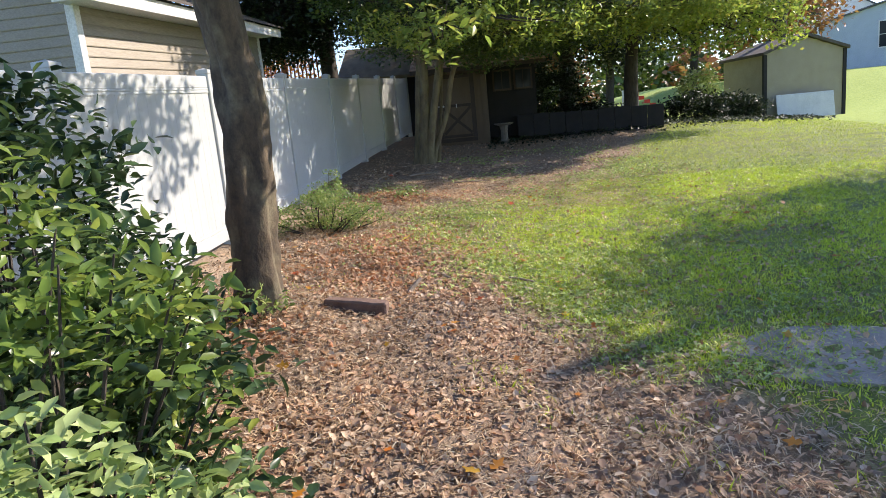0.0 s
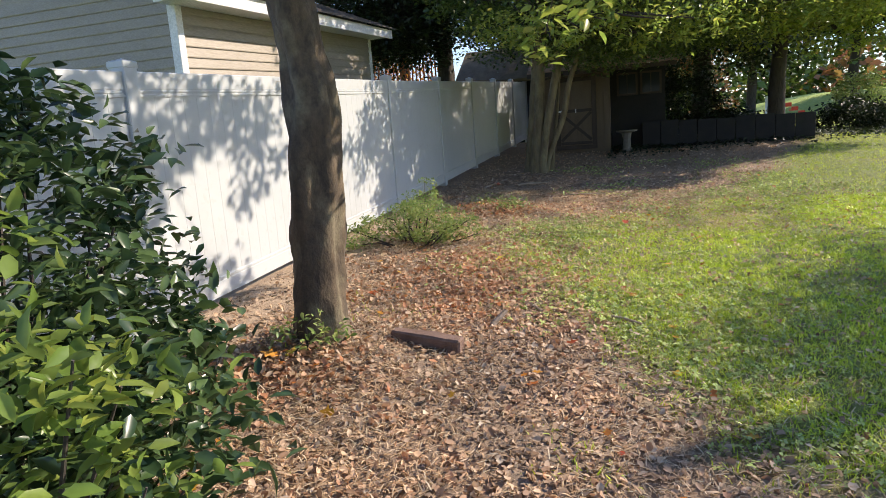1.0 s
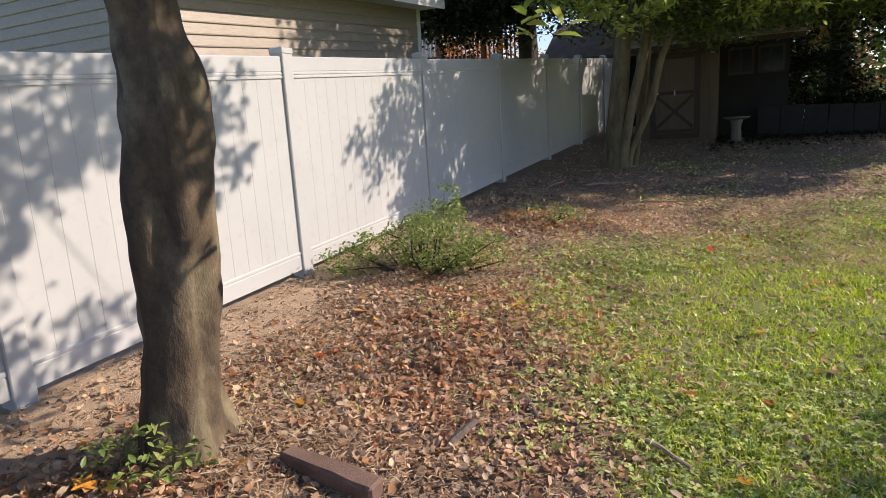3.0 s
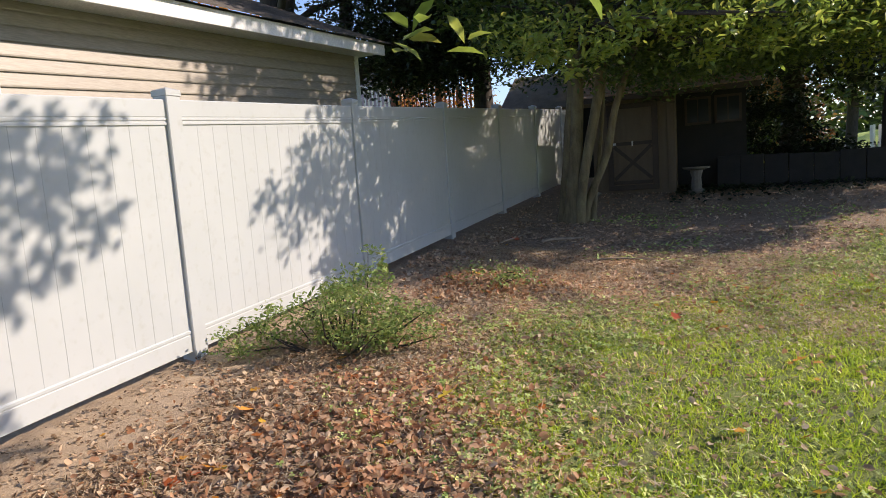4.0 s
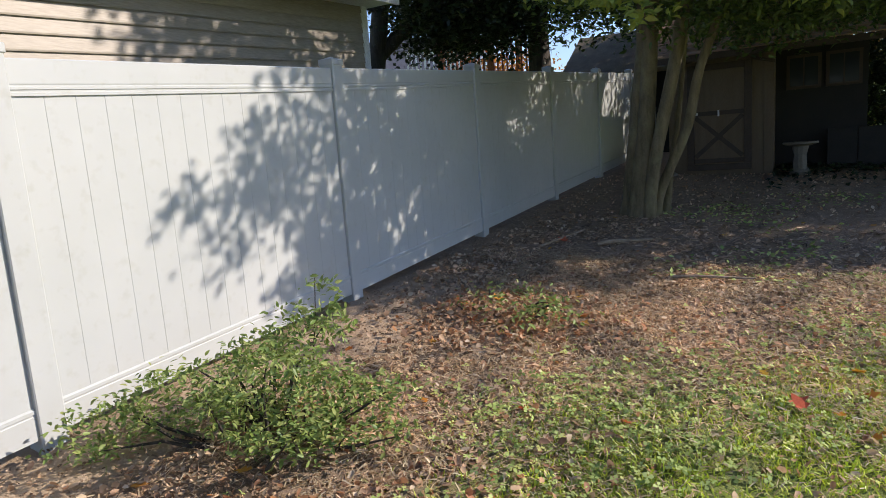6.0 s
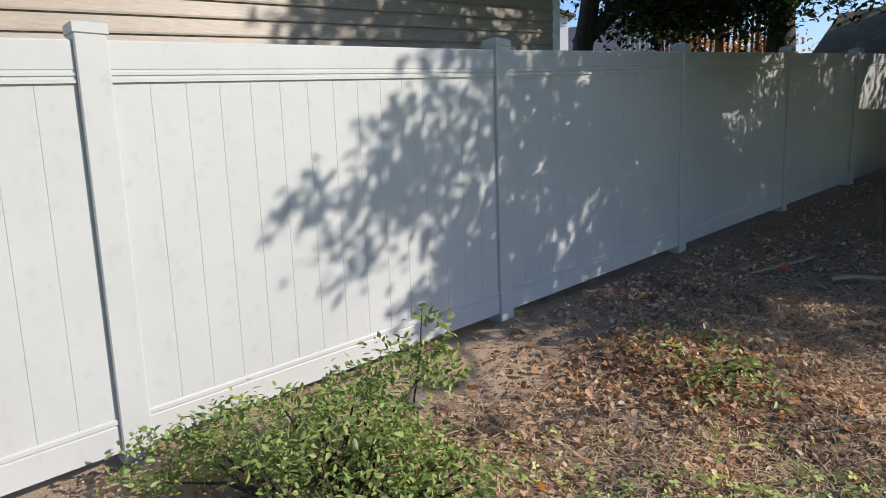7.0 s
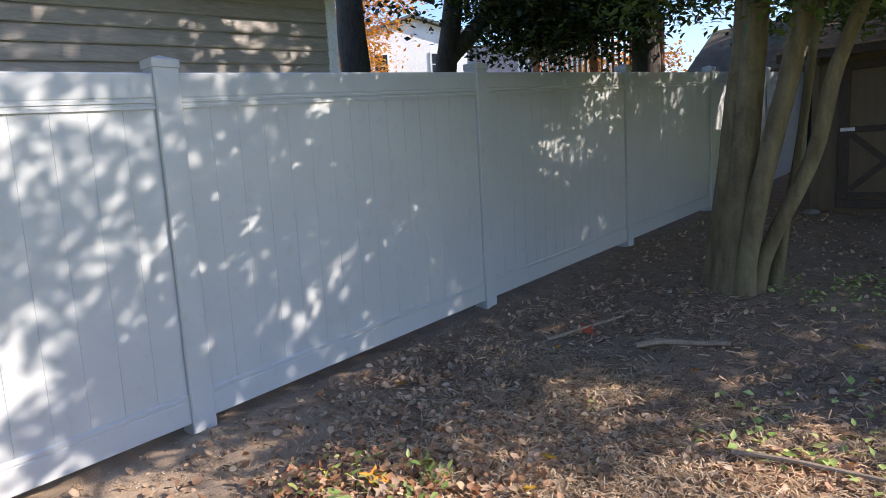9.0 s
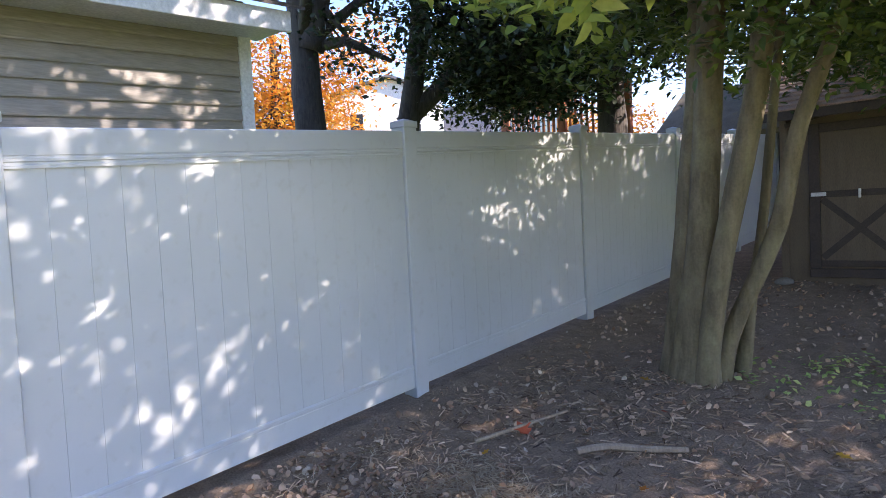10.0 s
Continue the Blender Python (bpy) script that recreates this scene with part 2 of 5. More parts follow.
def wob(x, y, s=1.0, seed=0.0):
    x, y = np.asarray(x, float) * s + seed * 7.3 + 40, np.asarray(y, float) * s + seed * 3.1 + 40
    return 1.25 * (value_noise(x * 0.9 + y * 0.2, y * 0.9 - x * 0.2) + 0.6 * value_noise(x * 2.1, y * 2.1 + 9) + 0.35 * value_noise(x * 4.7 + 5, y * 4.7)) / 1.95


def turf_at(x, y):
    t = sstep(-0.35, 0.45, x - bed_edge(y) + 0.35 * wob(x, y))
    strip = sstep(22, 26, y)
    return np.clip(np.maximum(np.maximum(t, strip), x < -3.0), 0, 1)


def strip_at(x, y):
    """Bare sandy soil along the fence."""
    spot = 1.3 * np.exp(-((x + 2.0) ** 2 / 0.02 + (y - 9.38) ** 2 / 0.05))
    return np.clip((1 - sstep(-2.25, -1.85, x + 0.22 * wob(x, y, 1.3))) * (1 - sstep(9.5, 11.5, y)) + spot, 0, 1)


def obj(name, verts, faces, mat, parent=None, smooth=False):
    me = bpy.data.meshes.new(name)
    me.from_pydata([tuple(v) for v in verts], [], [tuple(f) for f in faces])
    if mat is not None:
        me.materials.append(mat)
    if smooth:
        me.polygons.foreach_set("use_smooth", [True] * len(me.polygons))
    me.update()
    ob = new(name, me)
    ob.parent = parent
    return ob


def part(name, bm, mat, parent=None, label="", smooth=False):
    me = bpy.data.meshes.new(name)
    bm.to_mesh(me)
    bm.free()
    me.materials.append(mat)
    if smooth:
        me.polygons.foreach_set("use_smooth", [True] * len(me.polygons))
    ob = new(name, me)
    ob.parent = parent
    return tagged(ob, label) if label else ob


def thing(name, label, category, group="", kind="", at=(0, 0, 0)):
    e = new(name)
    e.empty_display_size = 0.2
    e.location = at
    return tagged(e, label, category, group, kind)


def box(bm, x0, x1, y0, y1, z0, z1, bevel=0.0):
    g = bmesh.ops.create_cube(bm, size=1)
    for v in g["verts"]:
        v.co = Vector((x0 if v.co.x < 0 else x1, y0 if v.co.y < 0 else y1, z0 if v.co.z < 0 else z1))
    if bevel:
        es = list({e for v in g["verts"] for e in v.link_edges})
        bmesh.ops.bevel(bm, geom=es, offset=bevel, segments=1, affect="EDGES")
    return bm


def boxed(x0, x1, y0, y1, z0, z1, bevel=0.0):
    return box(bmesh.new(), x0, x1, y0, y1, z0, z1, bevel)


def many(name, mat, tv, tf, place, scale, rot, smooth=False):
    """One mesh of many copies of a small template. place (n,3), scale (n,), rot (n,3,3)."""
    tv = np.asarray(tv, float)
    n, k = len(place), len(tv)
    v = np.einsum("nij,kj->nki", rot, tv) * np.asarray(scale)[:, None, None] + place[:, None, :]
    me = bpy.data.meshes.new(name)
    me.vertices.add(n * k)
    me.vertices.foreach_set("co", v.reshape(-1).astype(np.float32))
    lens = np.array([len(f) for f in tf])
    flat = np.concatenate([np.array(f) for f in tf])
    idx = (flat[None, :] + (np.arange(n) * k)[:, None]).reshape(-1)
    starts = np.concatenate([[0], np.cumsum(lens)[:-1]])
    allstart = (starts[None, :] + (np.arange(n) * lens.sum())[:, None]).reshape(-1)
    me.loops.add(len(idx))
    me.loops.foreach_set("vertex_index", idx.astype(np.int32))
    me.polygons.add(len(allstart))
    me.polygons.foreach_set("loop_start", allstart.astype(np.int32))
    me.update(calc_edges=True)
    me.validate()
    if smooth:
        me.polygons.foreach_set("use_smooth", [True] * len(me.polygons))
    me.materials.append(mat)
    return new(name, me)


def rots(rng, n, up=None, tilt=1.0):
    """Random turns; tilt limits how far the blade's normal leans from the vertical."""
    a = rng.uniform(0, 2 * np.pi, n)
    th = np.abs(rng.normal(0, tilt, n))
    ph = rng.uniform(0, 2 * np.pi, n)
    ca, sa = np.cos(a), np.sin(a)
    z = np.zeros(n)
    o = np.ones(n)
    Rz = np.stack([np.stack([ca, -sa, z], 1), np.stack([sa, ca, z], 1), np.stack([z, z, o], 1)], 1)
    k = np.stack([np.cos(ph), np.sin(ph), z], 1)
    c, s = np.cos(th), np.sin(th)
    K = np.zeros((n, 3, 3))
    K[:, 0, 2], K[:, 1, 2], K[:, 2, 0], K[:, 2, 1] = k[:, 1], -k[:, 0], -k[:, 1], k[:, 0]
    R = np.eye(3)[None] + s[:, None, None] * K + (1 - c)[:, None, None] * (K @ K)
    return R @ Rz


LEAF_V = [(0, 0, 0), (0.22, 0.28, 0.06), (0.0, 0.32, -0.03), (-0.22, 0.28, 0.06), (0.18, 0.66, 0.03), (0, 0.66, -0.07), (-0.18, 0.66, 0.03), (0.02, 1.0, -0.16)]
LEAF_F = [(0, 1, 2), (0, 2, 3), (1, 4, 5, 2), (3, 2, 5, 6), (4, 7, 5), (6, 5, 7)]
OVAL_WIDE_V = [(0, 0, 0), (0.3, 0.42, 0.05), (-0.3, 0.42, 0.05), (0, 0.45, -0.03), (0.0, 1.0, -0.08)]
OVAL_F = [(0, 1, 3), (0, 3, 2), (1, 4, 3), (2, 3, 4)]
CURL_V = [(-0.3, -0.4, 0.14), (0.0, -0.5, 0.0), (0.3, -0.35, 0.12), (-0.34, 0.15, 0.2), (0, 0.1, 0.02), (0.36, 0.1, 0.16), (0, 0.55, 0.1)]
CURL_F = [(0, 1, 4, 3), (1, 2, 5, 4), (3, 4, 6), (4, 5, 6)]
MAPLE_V = [(0, -0.5, 0), (0.32, -0.3, 0.04), (0.2, -0.08, 0), (0.52, 0.1, 0.05), (0.2, 0.2, 0.02), (0, 0.6, 0.06), (-0.2, 0.2, 0.02), (-0.5, 0.12, 0.05), (-0.2, -0.08, 0), (-0.32, -0.3, 0.04)]
MAPLE_F = [(0, 1, 2), (2, 3, 4), (4, 5, 6), (6, 7, 8), (8, 9, 0), (0, 2, 4, 6, 8)]
CHIP_V = [(-0.5, -0.06, 0), (0.5, 0.03, 0.02), (0.46, 0.12, 0), (-0.48, 0.03, 0), (-0.38, 0, 0.1), (0.4, 0.07, 0.12)]
CHIP_F = [(0, 1, 5, 4), (2, 3, 4, 5), (0, 4, 3), (1, 2, 5)]
BLADE_V = [(-0.06, 0, 0), (0.06, 0, 0), (0.055, 0.16, 0.42), (-0.055, 0.16, 0.42), (0, 0.62, 0.72)]
CLOVER_V = [(0, 0, 0), (0.3, 0.25, 0.07), (0.22, 0.6, 0.02), (-0.12, 0.5, 0.05), (-0.42, 0.18, 0.04), (-0.55, -0.22, 0.0), (-0.15, -0.3, 0.06), (0.12, -0.5, 0.03), (0.5, -0.3, 0.0), (0.4, -0.02, 0.05)]
CLOVER_F = [(0, 1, 2, 3), (0, 4, 5, 6), (0, 7, 8, 9)]
STRAW_V = [(-0.5, -0.03, 0), (-0.5, 0.03, 0), (0, -0.045, 0.08), (0, 0.045, 0.08), (0.5, 0.06, 0.01)]
STRAW_F = [(0, 2, 3, 1), (2, 4, 3)]
BLADE_F = [(0, 1, 2, 3), (3, 2, 4)]


def tube(bm, pts, radii, sides=8, rough=0.0, seed=0.0):
    """A bent, tapering limb through pts."""
    rings = []
    for i, (p, r) in enumerate(zip(pts, radii)):
        p = Vector(p)
        a = Vector(pts[min(i + 1, len(pts) - 1)]) - Vector(pts[max(i - 1, 0)])
        a = a.normalized() if a.length > 1e-6 else Vector((0, 0, 1))
        u = a.cross(Vector((0, 1, 0.13))).normalized()
        w = a.cross(u)
        ring = []
        for j in range(sides):
            t = 2 * math.pi * j / sides
            q = u * math.cos(t) + w * math.sin(t)
            rr = r * (1 + rough * (noise.noise(Vector((q.x * 1.5 + seed, q.y * 1.5, p.z * 1.8 + seed))) + 0.4 * noise.noise(Vector((q.x * 3 + seed, q.y * 3 + 7, p.z * 6.5 + seed)))))
            ring.append(bm.verts.new(p + q * rr))
        rings.append(ring)
    for a, b in zip(rings, rings[1:]):
        for j in range(sides):
            bm.faces.new((a[j], a[(j + 1) % sides], b[(j + 1) % sides], b[j]))
    bm.faces.new(rings[-1])
    bm.faces.new(rings[0][::-1])
    return bm


def smooth_path(pts, radii, n):
    """Catmull-Rom through pts, n steps a span."""
    P = [Vector(p) for p in pts]
    out, rad = [], []
    for i in range(len(P) - 1):
        a, b, c, d = P[max(i - 1, 0)], P[i], P[i + 1], P[min(i + 2, len(P) - 1)]
        for s in range(n):
            t = s / n
            out.append(0.5 * (2 * b + (c - a) * t + (2 * a - 5 * b + 4 * c - d) * t * t + (3 * b - a - 3 * c + d) * t ** 3))
            rad.append(radii[i] * (1 - t) + radii[i + 1] * t)
    return out + [P[-1]], rad + [radii[-1]]


def crown_points(rng, lobes, clumps, leaves, spread):
    """Leaf places in clumps inside the lobes (cx, cy, cz, rx, ry, rz)."""
    vol = np.array([l[3] * l[4] * l[5] for l in lobes]) ** 0.8
    pick = rng.choice(len(lobes), clumps, p=vol / vol.sum())
    L = np.array(lobes)[pick]
    d = rng.normal(size=(clumps, 3))
    d /= np.linalg.norm(d, axis=1)[:, None]
    r = rng.uniform(0.35, 1.0, clumps) ** 0.5
    c = L[:, :3] + d * r[:, None] * L[:, 3:]
    p = np.repeat(c, leaves, 0) + rng.normal(size=(clumps * leaves, 3)) * np.array([spread, spread, spread * 0.6])
    return c, p


def crown(name, mat, lobes, clumps, leaves, size, spread=0.22, seed=1, parent=None, label="", tv=LEAF_V, tf=LEAF_F, tilt=0.9, keep=None):
    rng = np.random.default_rng(seed)
    c, p = crown_points(rng, lobes, clumps, leaves, spread)
    if keep is not None:
        p = p[keep(p)]
    n = len(p)
    ob = many(name, mat, tv, tf, p, rng.uniform(0.7, 1.3, n) * size, rots(rng, n, tilt=tilt), tv is LEAF_V)
    ob.parent = parent
    if label:
        tagged(ob, label)
    return ob, c


def twigs(bm, start, centres, rng, r0=0.02, every=3, root=None):
    """Thin branches from along a limb's outer half out to the leaf clumps."""
    start = Vector(start)
    root = Vector(root) if root is not None else start
    for c in centres[::every]:
        c = Vector(c)
        s0 = start.lerp(root, rng.uniform(0, 0.5))
        m = s0.lerp(c, 0.5) + Vector(rng.normal(0, 0.15, 3))
        tube(bm, [s0, m, c], [r0, r0 * 0.6, r0 * 0.2], 5)


# ---- ground sheet ----


def lines(lo, fine_lo, fine_hi, hi, step):
    a = np.arange(fine_lo, fine_hi + 1e-6, step)
    out = [fine_hi]
    s = step
    while out[-1] < hi:
        s *= 1.25
        out.append(out[-1] + s)
    inn = [fine_lo]
    s = step
    while inn[-1] > lo:
        s *= 1.25
        inn.append(inn[-1] - s)
    return np.concatenate([inn[:0:-1], a, out[1:]])


def build_ground():
    xs, ys = lines(-900, -3.2, 5.0, 900, 0.08), lines(-900, -0.5, 15.0, 900, 0.08)
    X, Y = np.meshgrid(xs, ys, indexing="ij")
    Z = ground(X, Y)
    near = (1 - sstep(10, 30, np.hypot(X, Y - 7)))
    Z = Z + near * (0.008 * wob(X, Y, 1.1) + 0.010 * np.random.default_rng(2).normal(size=X.shape))
    Z = np.where(X < -2.66, np.minimum(Z, ground(X, Y)) - 0.01, Z)
    n, m = X.shape
    v = np.stack([X, Y, Z], -1).reshape(-1, 3)
    i = np.arange(n * m).reshape(n, m)
    f = np.stack([i[:-1, :-1], i[1:, :-1], i[1:, 1:], i[:-1, 1:]], -1).reshape(-1, 4)
    ob = obj("ground", v, f.tolist(), None, smooth=True)
    me = ob.data
    for key, fn in (("turf", turf_at), ("strip", strip_at), ("mown", lambda x, y: np.maximum(sstep(8.5, 9.5, x), np.maximum(sstep(18.5, 20, y), x < -3.0)))):
        at = me.attributes.new(key, "FLOAT", "POINT")
        at.data.foreach_set("value", fn(v[:, 0], v[:, 1]).astype(np.float32))
    mt, nt, b = material("yard_soil", 0.95)
    p = world_pos(nt)
    big, mid, fine = noise_of(nt, p, 1.1), noise_of(nt, p, 9, 5), noise_of(nt, p, 85, 6, 0.7)
    soil = mix(nt, 0.5, ramp(nt, mid, [(0.3, (0.13, 0.085, 0.052)), (0.7, (0.34, 0.235, 0.15))]), ramp(nt, fine, [(0.32, (0.055, 0.036, 0.023)), (0.66, (0.46, 0.33, 0.22))]))
    sand = mix(nt, 0.5, ramp(nt, mid, [(0.3, (0.36, 0.25, 0.15)), (0.7, (0.52, 0.38, 0.24))]), ramp(nt, fine, [(0.3, (0.24, 0.17, 0.115)), (0.7, (0.5, 0.38, 0.27))]))
    lawn = mix(nt, 0.55, ramp(nt, mid, [(0.3, (0.09, 0.12, 0.026)), (0.7, (0.2, 0.25, 0.05))]), ramp(nt, fine, [(0.3, (0.055, 0.07, 0.018)), (0.72, (0.27, 0.3, 0.075))]))
    lawn = mix(nt, ramp(nt, big, [(0.48, (0, 0, 0)), (0.75, (0.5, 0.5, 0.5))]), lawn, (0.2, 0.165, 0.075))
    at = [nt.nodes.new("ShaderNodeAttribute") for _ in range(3)]
    at[0].attribute_name, at[1].attribute_name, at[2].attribute_name = "turf", "strip", "mown"
    lawn = mix(nt, at[2].outputs["Fac"], lawn, ramp(nt, mid, [(0.3, (0.21, 0.3, 0.04)), (0.7, (0.34, 0.42, 0.07))]))
    col = mix(nt, at[1].outputs["Fac"], soil, sand)
    col = mix(nt, at[0].outputs["Fac"], col, lawn)
    nt.links.new(col, b.inputs["Base Color"])
    h = nt.nodes.new("ShaderNodeMath")
    h.operation = "ADD"
    nt.links.new(mid, h.inputs[0])
    nt.links.new(fine, h.inputs[1])
    bump(nt, b, h.outputs[0], 0.6, 0.03)
    me.materials.append(mt)
    tagged(ob, "sloping back yard of lawn, leaf-strewn soil and bare dirt", "ground", kind="structure")


build_ground()

# worn grey-brown patch of bare dirt in the lawn, made as a thin slab
bm = bmesh.new()
rim = []
for i in range(40):
    t = 2 * math.pi * i / 40
    x, y = 3.5 + 1.9 * math.cos(t), 4.2 + 0.5 * math.sin(t) * (1 + 0.2 * math.sin(3 * t)) - 0.1 * math.cos(t)
    wave = 1 + 0.16 * math.sin(5 * t + 1) + 0.1 * math.sin(9 * t)
    x, y = 3.5 + (x - 3.5) * (0.5 + 0.5 * wave), 4.2 + (y - 4.2) * wave
    rim.append((x, y))
top = [bm.verts.new((x, y, gz(x, y) + 0.016)) for x, y in rim]
low = [bm.verts.new((x, y, gz(x, y) - 0.06)) for x, y in rim]
bm.faces.new(top)
for i in range(40):
    bm.faces.new((low[i], low[(i + 1) % 40], top[(i + 1) % 40], top[i]))
tagged(part("dirt_patch", bm, BARE_DIRT), "worn grey-brown patch of bare dirt in the lawn", "paving", kind="structure")

# ---- fence ----
FENCE_X, PITCH = -2.763, 2.44
fence = thing("fence", "white vinyl privacy fence with square capped posts", "fence", at=(FENCE_X, 10, 0.6))
FO = Vector((FENCE_X, 10, 0.6))


def fence_post():
    h = 0.0635
    bm = boxed(-h, h, -h, h, -0.15, 1.86, 0.006)
    return bm


def cap_mesh():
    bm = bmesh.new()
    a, z = 0.069, 1.835
    box(bm, -a, a, -a, a, z, z + 0.045, 0.004)
    v = [bm.verts.new(c) for c in ((-a + 0.004, -a + 0.004, z + 0.045), (a - 0.004, -a + 0.004, z + 0.045), (a - 0.004, a - 0.004, z + 0.045), (-a + 0.004, a - 0.004, z + 0.045))]
    t = bm.verts.new((0, 0, z + 0.068))
    for i in range(4):
        bm.faces.new((v[i], v[(i + 1) % 4], t))
    return bm


def shared(name, me, parent, at):
    ob = new(name, me)
    ob.parent = parent
    ob.location = at
    return ob


def sloped_prism(profile, y0, y1, z0, z1):
    """A rail: profile (x, z) drawn from y0 to y1, its base going from z0 to z1."""
    bm = bmesh.new()
    a = [bm.verts.new((x, y0, z + z0)) for x, z in profile]
    b = [bm.verts.new((x, y1, z + z1)) for x, z in profile]
    n = len(profile)
    for i in range(n):
        bm.faces.new((a[i], a[(i + 1) % n], b[(i + 1) % n], b[i]))
    bm.faces.new(a[::-1])
    bm.faces.new(b)
    bmesh.ops.recalc_face_normals(bm, faces=bm.faces)
    return bm


POSTS = [10 + PITCH * i for i in range(-4, 6)]
post_me, cap_me = bpy.data.meshes.new("post"), bpy.data.meshes.new("post_cap")
for me, bm in ((post_me, fence_post()), (cap_me, cap_mesh())):
    bm.to_mesh(me)
    bm.free()
    me.materials.append(VINYL)
for y in POSTS:
    z = float(post_top(y)) - 1.9
    p = shared("post", post_me, fence, Vector((0, y - 10, z - FO.z)))
    shared("post_cap", cap_me, p, (0, 0, 0))
T = 0.044
TOP_RAIL = [(-T, 0), (T + 0.004, 0), (T + 0.004, 0.014), (T - 0.003, 0.018), (T - 0.003, 0.026), (T + 0.003, 0.030), (T + 0.003, 0.042), (T - 0.003, 0.046), (T - 0.003, 0.052), (T, 0.056), (T, 0.165), (T - 0.006, 0.172), (-T + 0.006, 0.172), (-T, 0.165)]
BOT_RAIL = [(-T, 0), (T, 0), (T, 0.118), (T - 0.003, 0.122), (T - 0.003, 0.128), (T + 0.003, 0.132), (T + 0.003, 0.148), (T - 0.004, 0.156), (-T, 0.156)]
for y0, y1 in zip(POSTS, POSTS[1:]):
    ya, yb = y0 + 0.0636, y1 - 0.0636
    b0, b1 = float(post_top(ya)) - 1.85 - FO.z, float(post_top(yb)) - 1.85 - FO.z
    H0 = 1.765
    part("top_rail", sloped_prism(TOP_RAIL, ya - 10, yb - 10, b0 + H0 - 0.172, b1 + H0 - 0.172), VINYL, fence)
    part("bottom_rail", sloped_prism(BOT_RAIL, ya - 10, yb - 10, b0, b1), VINYL, fence)
    n = 15
    w = (yb - ya) / n
    board = None
    for i in range(n):
        za = b0 + (b1 - b0) * i / n
        sl = (b1 - b0) / n
        if board is None:
            board = bpy.data.meshes.new("board")
            bm = bmesh.new()
            t, g = 0.011, 0.0003
            e = 0.001
            prof = [(-t, g), (-t, w - g), (t - 0.0011, w - g), (t, w - g - e), (t, g + e), (t - 0.0011, g)]
            prof = [(x + 0.026, yy) for x, yy in prof]
            lo = [bm.verts.new((x, yy, 0.15 + sl * yy / w)) for x, yy in prof]
            hi = [bm.verts.new((x, yy, H0 - 0.165 + sl * yy / w)) for x, yy in prof]
            for k in range(6):
                bm.faces.new((lo[k], hi[k], hi[(k + 1) % 6], lo[(k + 1) % 6]))
            bm.faces.new(lo)
            bm.faces.new(hi[::-1])
            bmesh.ops.recalc_face_normals(bm, faces=bm.faces)
            bm.to_mesh(board)
            bm.free()
            board.materials.append(VINYL)
        shared("board", board, fence, (0, ya - 10 + i * w, za))

# ---- neighbour's house ----
HX, HY0, HY1, HS = -3.73, 6.98, 11.86, 0.06
house = thing("house", "tan lap-sided neighbouring house with white trim and dark shingle roof", "house", at=(HX, 11.86, 0.6))
HO = Vector((HX, 11.86, 0.6))


def hz(y, z):
    return z + HS * (y - HY1) - HO.z


def siding_course(y0, y1, z, h=0.104):
    """One lap board on the long wall: its foot stands proud of the board below."""
    bm = bmesh.new()
    prof = [(-0.02, 0), (0.004, -0.001), (0.019, -0.006), (0.02, 0.006), (0.002, h + 0.012), (-0.02, h + 0.012)]
    a = [bm.verts.new((x, y0 - HO.y, hz(y0, z) + q)) for x, q in prof]
    b = [bm.verts.new((x, y1 - HO.y, hz(y1, z) + q)) for x, q in prof]
    for i in range(6):
        bm.faces.new((a[i], a[(i + 1) % 6], b[(i + 1) % 6], b[i]))
    bm.faces.new(a[::-1])
    bm.faces.new(b)
    bmesh.ops.recalc_face_normals(bm, faces=bm.faces)
    return bm


def end_course(x0, x1, z, h=0.104):
    bm = bmesh.new()
    prof = [(0.02, 0), (-0.014, 0), (-0.016, 0.012), (-0.002, h + 0.012), (0.02, h + 0.012)]
    a = [bm.verts.new((x0 - HO.x, HY0 - HO.y + p, hz(HY0, z) + q)) for p, q in prof]
    b = [bm.verts.new((x1 - HO.x, HY0 - HO.y + p, hz(HY0, z) + q)) for p, q in prof]
    for i in range(5):
        bm.faces.new((a[i], a[(i + 1) % 5], b[(i + 1) % 5], b[i]))
    bm.faces.new(a[::-1])
    bm.faces.new(b)
    bmesh.ops.recalc_face_normals(bm, faces=bm.faces)
    return bm


bm = bmesh.new()
wall = box(bm, -7.0, -0.022, HY0 - HO.y + 0.022, -0.022, -1.2, 2.72)
for v in bm.verts:
    v.co.z += HS * v.co.y
part("wall", bm, SIDING, house)
for i in range(24):
    z = 1.05 + 0.104 * i
    part("siding_board", siding_course(HY0, HY1, z), SIDING, house)
    part("siding_board", end_course(-10.7, HX, z), SIDING, house)
for y in (HY0, HY1):
    s = -1 if y == HY0 else 1
    bm = boxed(-0.07, 0.026, y - HO.y - (0.026 if s < 0 else 0.07), y - HO.y + (0.07 if s < 0 else 0.026), hz(y, 0.9), hz(y, 3.33), 0.004)
    part("corner_board", bm, TRIM, house)
EAVE = 3.3


def sheared_box(x0, x1, y0, y1, z0, z1, bevel=0.0):
    bm = boxed(x0 - HO.x, x1 - HO.x, y0 - HO.y, y1 - HO.y, z0 - HO.z, z1 - HO.z, bevel)
    for v in bm.verts:
        v.co.z += HS * v.co.y
    return bm


